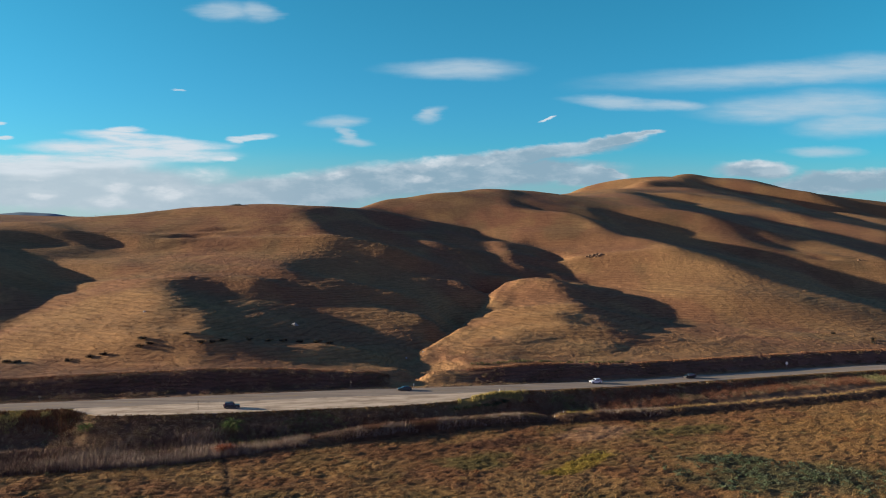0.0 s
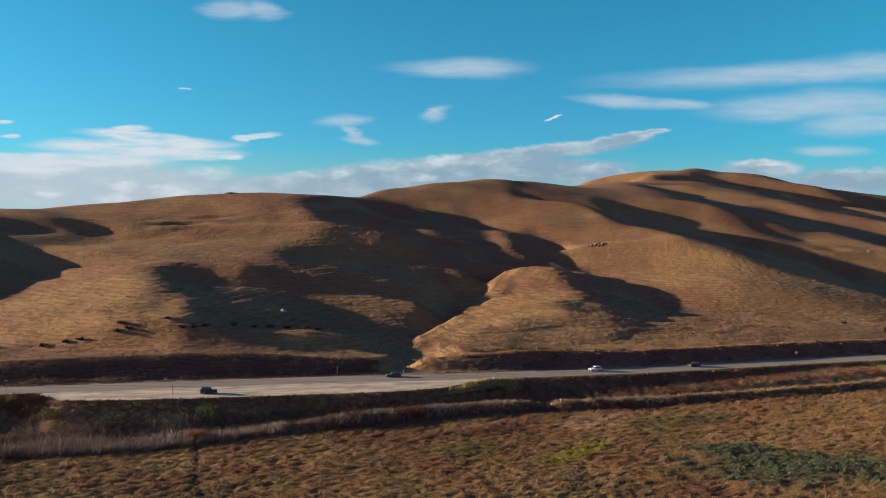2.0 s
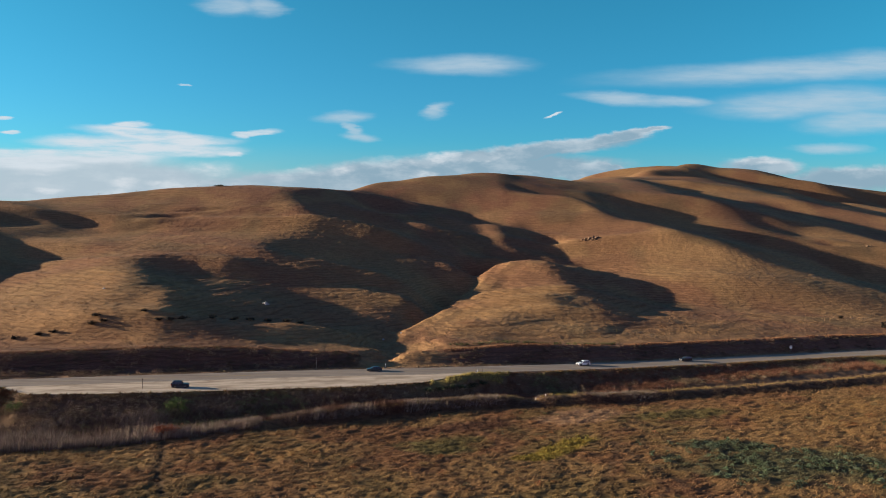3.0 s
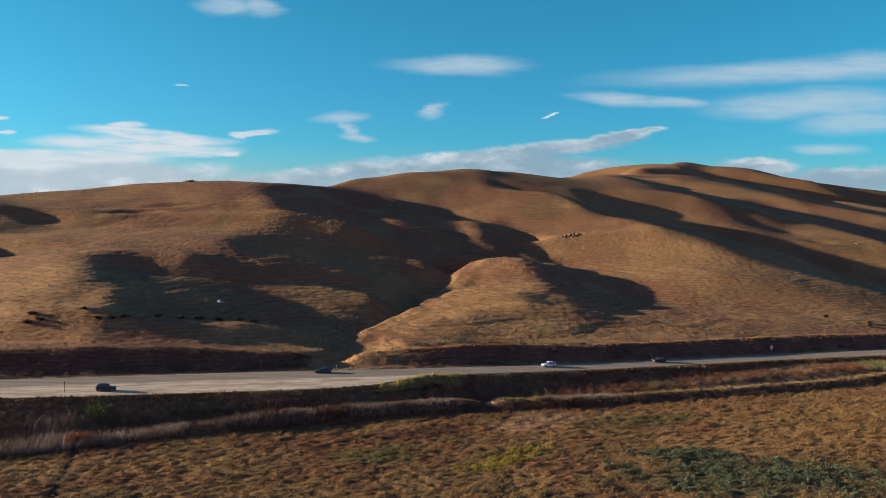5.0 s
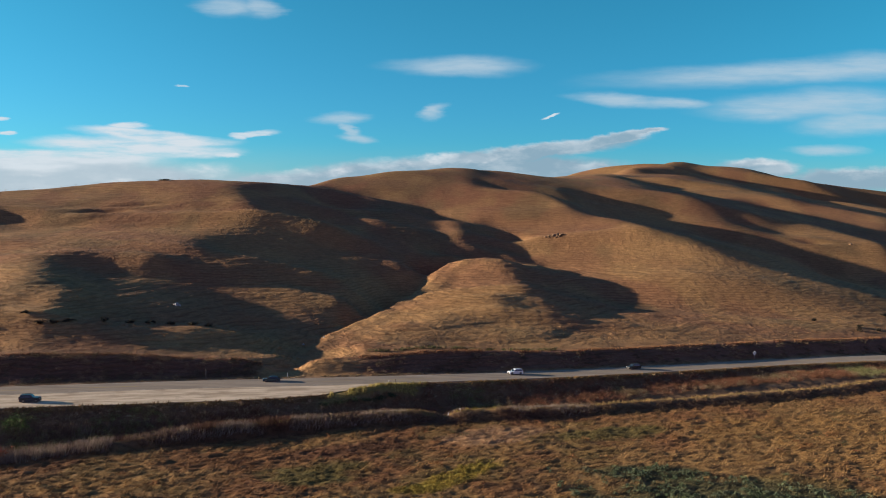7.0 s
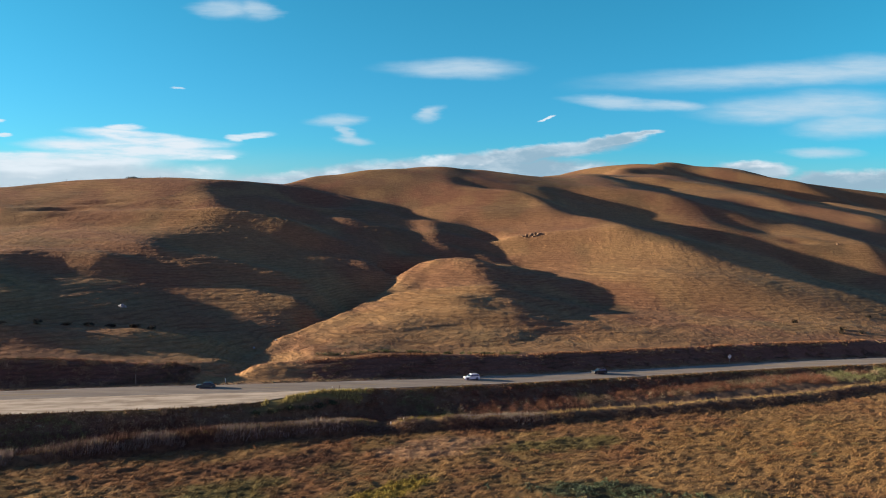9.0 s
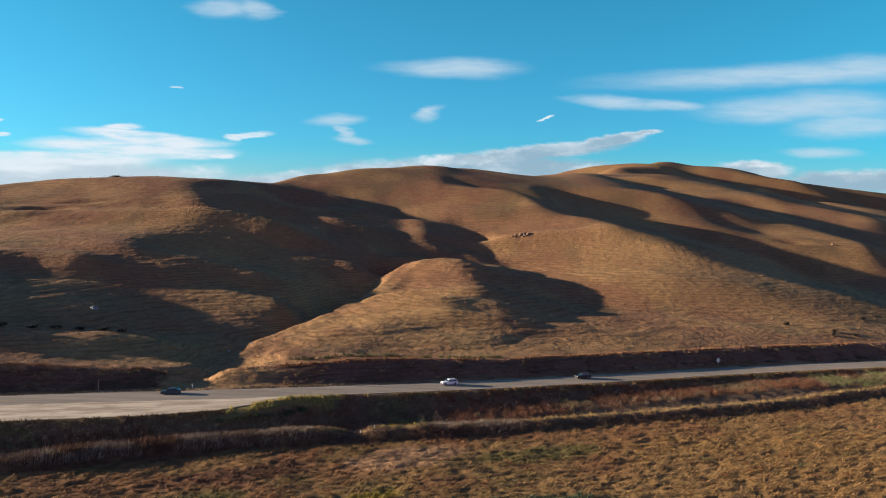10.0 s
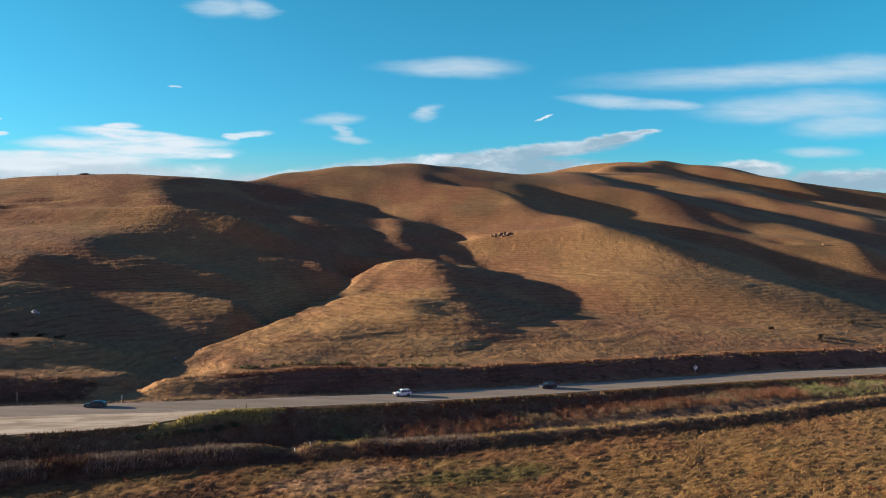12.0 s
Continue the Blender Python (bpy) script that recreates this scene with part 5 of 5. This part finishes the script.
def hill_fence():
    root = at_ground("fence", -150.0, 440.0)
    n = 17
    places = [(-196 + 98 * i / (n - 1), 425.5 + 24 * (i / (n - 1)) ** 0.8) for i in range(n)]
    tops = []
    for i, (x, y) in enumerate(places):
        z = float(surface(np.array(x), np.array(y)))
        bm = boxed((-0.07, -0.07, -0.3), (0.07, 0.07, 1.35 + 0.1 * math.sin(i * 2.3)), 0.015)
        o = part("post", bm, PALE_POST, root)
        o.location = Vector((x, y, z)) * PLAN - root.location
        o.rotation_euler = (0.05 * math.sin(i * 1.9), 0.06 * math.cos(i * 2.7), i)
        tops.append(o.location.copy())
    for h in (0.5, 1.1):
        bm = bmesh.new()
        rings = [[bm.verts.new(p + Vector((0, 0.012 * math.cos(k * 2.094), h + 0.012 * math.sin(k * 2.094)))) for k in range(3)] for p in tops]
        for u, v in zip(rings[:-1], rings[1:]):
            for k in range(3):
                bm.faces.new((u[k], u[(k + 1) % 3], v[(k + 1) % 3], v[k]))
        part("wire", bm, PALE_POST, root)
    return tagged(root, "thin wooden post and wire fence along the hilltop", "fence")


hill_fence()


# ---- cars ----
def loft(outline, half, taper=0.0, bevel=0.05):
    """A body from a side outline of (x, z), as wide as twice half, drawn in by taper at the top."""
    bm = bmesh.new()
    zs = [z for _, z in outline]
    lo, hi = min(zs), max(zs)
    sides = []
    for s in (-1, 1):
        sides.append([bm.verts.new((x, s * (half - taper * (z - lo) / (hi - lo)), z)) for x, z in outline])
    n = len(outline)
    bm.faces.new(sides[0])
    bm.faces.new(list(reversed(sides[1])))
    for k in range(n):
        bm.faces.new((sides[0][(k + 1) % n], sides[0][k], sides[1][k], sides[1][(k + 1) % n]))
    bmesh.ops.recalc_face_normals(bm, faces=bm.faces)
    if bevel:
        bmesh.ops.bevel(bm, geom=bm.edges[:], offset=bevel, segments=2, affect="EDGES")
    return bm


def disc(radius, width, bevel=0.03, sides=24):
    bm = bmesh.new()
    bmesh.ops.create_cone(bm, cap_ends=True, segments=sides, radius1=radius, radius2=radius, depth=width, matrix=Matrix.Rotation(radians(90), 4, "X"))
    bmesh.ops.bevel(bm, geom=[e for e in bm.edges if len(e.link_faces) == 2 and any(len(f.verts) > 4 for f in e.link_faces)], offset=bevel, segments=2, affect="EDGES")
    return bm


def wheel(root, x, y, r, out):
    w = part("wheel", disc(r, 0.24, 0.04), TYRE, root)
    w.location = (x, y, r)
    rim = part("rim", disc(r * 0.62, 0.05, 0.01, 16), CHROME, w)
    rim.location = (0, out * 0.11, 0)
    hub = part("hub", disc(r * 0.18, 0.07, 0.01, 10), DARK_TRIM, w)
    hub.location = (0, out * 0.115, 0)


def panel(corners, thick, axis):
    """A thin glass or trim plate from a four-cornered outline, thickened along axis."""
    bm = bmesh.new()
    f = bm.faces.new([bm.verts.new(c) for c in corners])
    g = bmesh.ops.extrude_face_region(bm, geom=[f])
    bmesh.ops.translate(bm, verts=[v for v in g["geom"] if isinstance(v, bmesh.types.BMVert)], vec=Vector(axis) * thick)
    bmesh.ops.recalc_face_normals(bm, faces=bm.faces)
    return bm


def car(x, y, z, turn, paint_mat, shape, label, group=""):
    """A car that faces its own +x."""
    root = at_ground("car", x, y, turn, z)
    L, W, H, r = shape["long"], shape["wide"] / 2, shape["high"], shape["wheel"]
    base, belt, a, b = r * 0.62, shape["belt"], shape["rear_top"], shape["front_top"]
    hood = shape["hood"]
    h = L / 2
    low = [(-h, base), (-h * 0.98, belt * 0.72), (-h * 0.95, belt), (hood[0], belt), (h * 0.93, hood[1]), (h, hood[1] * 0.78), (h, base), (h * 0.9, base - 0.06), (-h * 0.9, base - 0.06)]
    part("body", loft(low, W, 0.06, 0.06), paint_mat, root)
    cab = [(-h * 0.94, belt - 0.02), (a, H), (b, H), (hood[0] + 0.05, belt - 0.02)]
    part("cabin", loft(cab, W - 0.03, 0.17, 0.07), paint_mat, root)

    def side_y(zz):
        return W - 0.03 - 0.17 * (zz - belt) / (H - belt)
    z0, z1 = belt + 0.06, H - 0.12
    f0, f1 = hood[0] - 0.10, b - 0.02
    r0, r1 = -h * 0.94 + 0.16, a + 0.10
    for s in (-1, 1):
        cuts = [0.0, 0.30, 0.64, 1.0]
        for u, v in zip(cuts[:-1], cuts[1:]):
            u, v = u + 0.015, v - 0.015
            q = [(r0 + (f0 - r0) * u, s * (side_y(z0) + 0.004), z0), (r0 + (f0 - r0) * v, s * (side_y(z0) + 0.004), z0),
                 (r1 + (f1 - r1) * v, s * (side_y(z1) + 0.004), z1), (r1 + (f1 - r1) * u, s * (side_y(z1) + 0.004), z1)]
            part("side_window", panel(q, 0.012, (0, s, 0)), GLASS, root)
        part("mirror", boxed((hood[0] - 0.25, s * (W + 0.02) - 0.09, belt + 0.04), (hood[0] - 0.10, s * (W + 0.02) + 0.09, belt + 0.20), 0.03), paint_mat, root)
        part("door_handle", boxed((-0.55, s * (W - 0.03) - 0.015, belt - 0.13), (-0.35, s * (W - 0.03) + 0.015, belt - 0.09), 0.006), CHROME, root)
        part("headlight", boxed((h * 0.965, s * W * 0.72 - 0.16, hood[1] * 0.80), (h + 0.012, s * W * 0.72 + 0.12, hood[1] * 0.94), 0.03), LAMP_GLASS, root)
        part("tail_light", boxed((-h - 0.012, s * W * 0.82 - 0.09, belt * 0.74), (-h * 0.965, s * W * 0.82 + 0.09, belt * 0.96), 0.02), TAIL, root)
        part("sill", boxed((-h * 0.5, s * (W + 0.005) - 0.03, base - 0.05), (h * 0.5, s * (W + 0.005) + 0.03, base + 0.06), 0.015), DARK_TRIM, root)
        if shape.get("rails"):
            part("roof_rail", boxed((a + 0.15, s * (W - 0.28) - 0.025, H + 0.02), (b - 0.15, s * (W - 0.28) + 0.025, H + 0.07), 0.015), DARK_TRIM, root)
        for wx in (-h * 0.60, h * 0.62):
            part("wheel_arch", disc(r * 1.14, 0.10, 0.02), DARK_TRIM, root).location = (wx, s * (W - 0.045), r * 1.02)
            wheel(root, wx, s * (W - 0.105), r, s)
    wy0, wy1 = side_y(z0) - 0.10, side_y(z1) - 0.10
    part("windscreen", panel([(f0 + 0.13, -wy0, z0), (f0 + 0.13, wy0, z0), (f1 + 0.09, wy1, z1), (f1 + 0.09, -wy1, z1)], 0.03, (0.7, 0, 0.7)), GLASS, root)
    part("rear_window", panel([(r0 - 0.18, -wy0, z0), (r0 - 0.18, wy0, z0), (r1 - 0.14, wy1, z1), (r1 - 0.14, -wy1, z1)], 0.03, (-1, 0, 0.15)), GLASS, root)
    part("front_bumper", boxed((h * 0.96, -W * 0.94, base - 0.02), (h + 0.07, W * 0.94, base + 0.24), 0.05), DARK_TRIM, root)
    part("rear_bumper", boxed((-h - 0.07, -W * 0.94, base - 0.02), (-h * 0.96, W * 0.94, base + 0.24), 0.05), DARK_TRIM, root)
    part("grille", boxed((h * 0.985, -W * 0.5, base + 0.26), (h + 0.018, W * 0.5, hood[1] * 0.86), 0.02), DARK_TRIM, root)
    if shape.get("spare"):
        o = part("spare_wheel", disc(r * 0.98, 0.24, 0.04), TYRE, root)
        o.rotation_euler, o.location = (0, 0, radians(90)), (-h - 0.13, 0, belt * 0.86)
    return tagged(root, label, "car", group)


OFFROADER = dict(long=4.5, wide=1.85, high=1.83, wheel=0.40, belt=1.12, rear_top=-2.0, front_top=0.25, hood=(0.75, 1.08), spare=True, rails=True)
CROSSOVER = dict(long=4.6, wide=1.85, high=1.66, wheel=0.35, belt=1.00, rear_top=-1.75, front_top=0.30, hood=(1.0, 0.92), rails=True)
SEDAN = dict(long=4.7, wide=1.8, high=1.45, wheel=0.32, belt=0.92, rear_top=-1.15, front_top=0.25, hood=(1.05, 0.80))


def road_turn(x):
    return math.degrees(math.atan2(float(far_edge(x + 2) - far_edge(x - 2)), 4.0))


def on_road(x, lane):
    return x, float(far_edge(x)) - lane, float(road_z(x)) + 0.0016


car(-51.0, 188.9, float(road_z(-51)) - 0.0185, 14, BLUE_PAINT, OFFROADER, "dark blue off-road car parked on the gravel turnout")
x, y, z = on_road(-10.2, 2.6)
car(x, y, z, road_turn(x) + 180, TEAL_PAINT, SEDAN, "dark teal saloon car on the asphalt road")
x, y, z = on_road(45.4, 2.6)
car(x, y, z, road_turn(x) + 180, WHITE_PAINT, CROSSOVER, "white crossover car on the asphalt road")
x, y, z = on_road(77.2, 2.6)
car(x, y, z, road_turn(x) + 180, BLACK_PAINT, CROSSOVER, "black crossover car on the asphalt road")


# ---- far off ----
def distant_ridge():
    xs = np.linspace(-1, 1, 80)
    gx, gy = np.meshgrid(xs * 500 - 1840, np.linspace(0, 1, 24) * 400 + 3200)
    k = (gy - 3200) / 400
    top = 16 + 48 * np.exp(-((gx + 1850) / 205) ** 2) + 22 * np.exp(-((gx + 1640) / 120) ** 2) + 7 * lumps(gx, gy, 90, 3, 131)
    z = 3 + top * np.sin(np.pi * np.clip(k, 0, 1)) * (1 - (np.abs(gx + 1840) / 515) ** 4)
    w, h = 80, 24
    i = (np.arange(h - 1)[:, None] * w + np.arange(w - 1)[None]).reshape(-1)
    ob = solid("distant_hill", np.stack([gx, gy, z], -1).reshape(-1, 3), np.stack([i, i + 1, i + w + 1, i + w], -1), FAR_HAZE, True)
    return tagged(ob, "far blue-grey hill beyond the ridge", "hill", kind="structure")


distant_ridge()
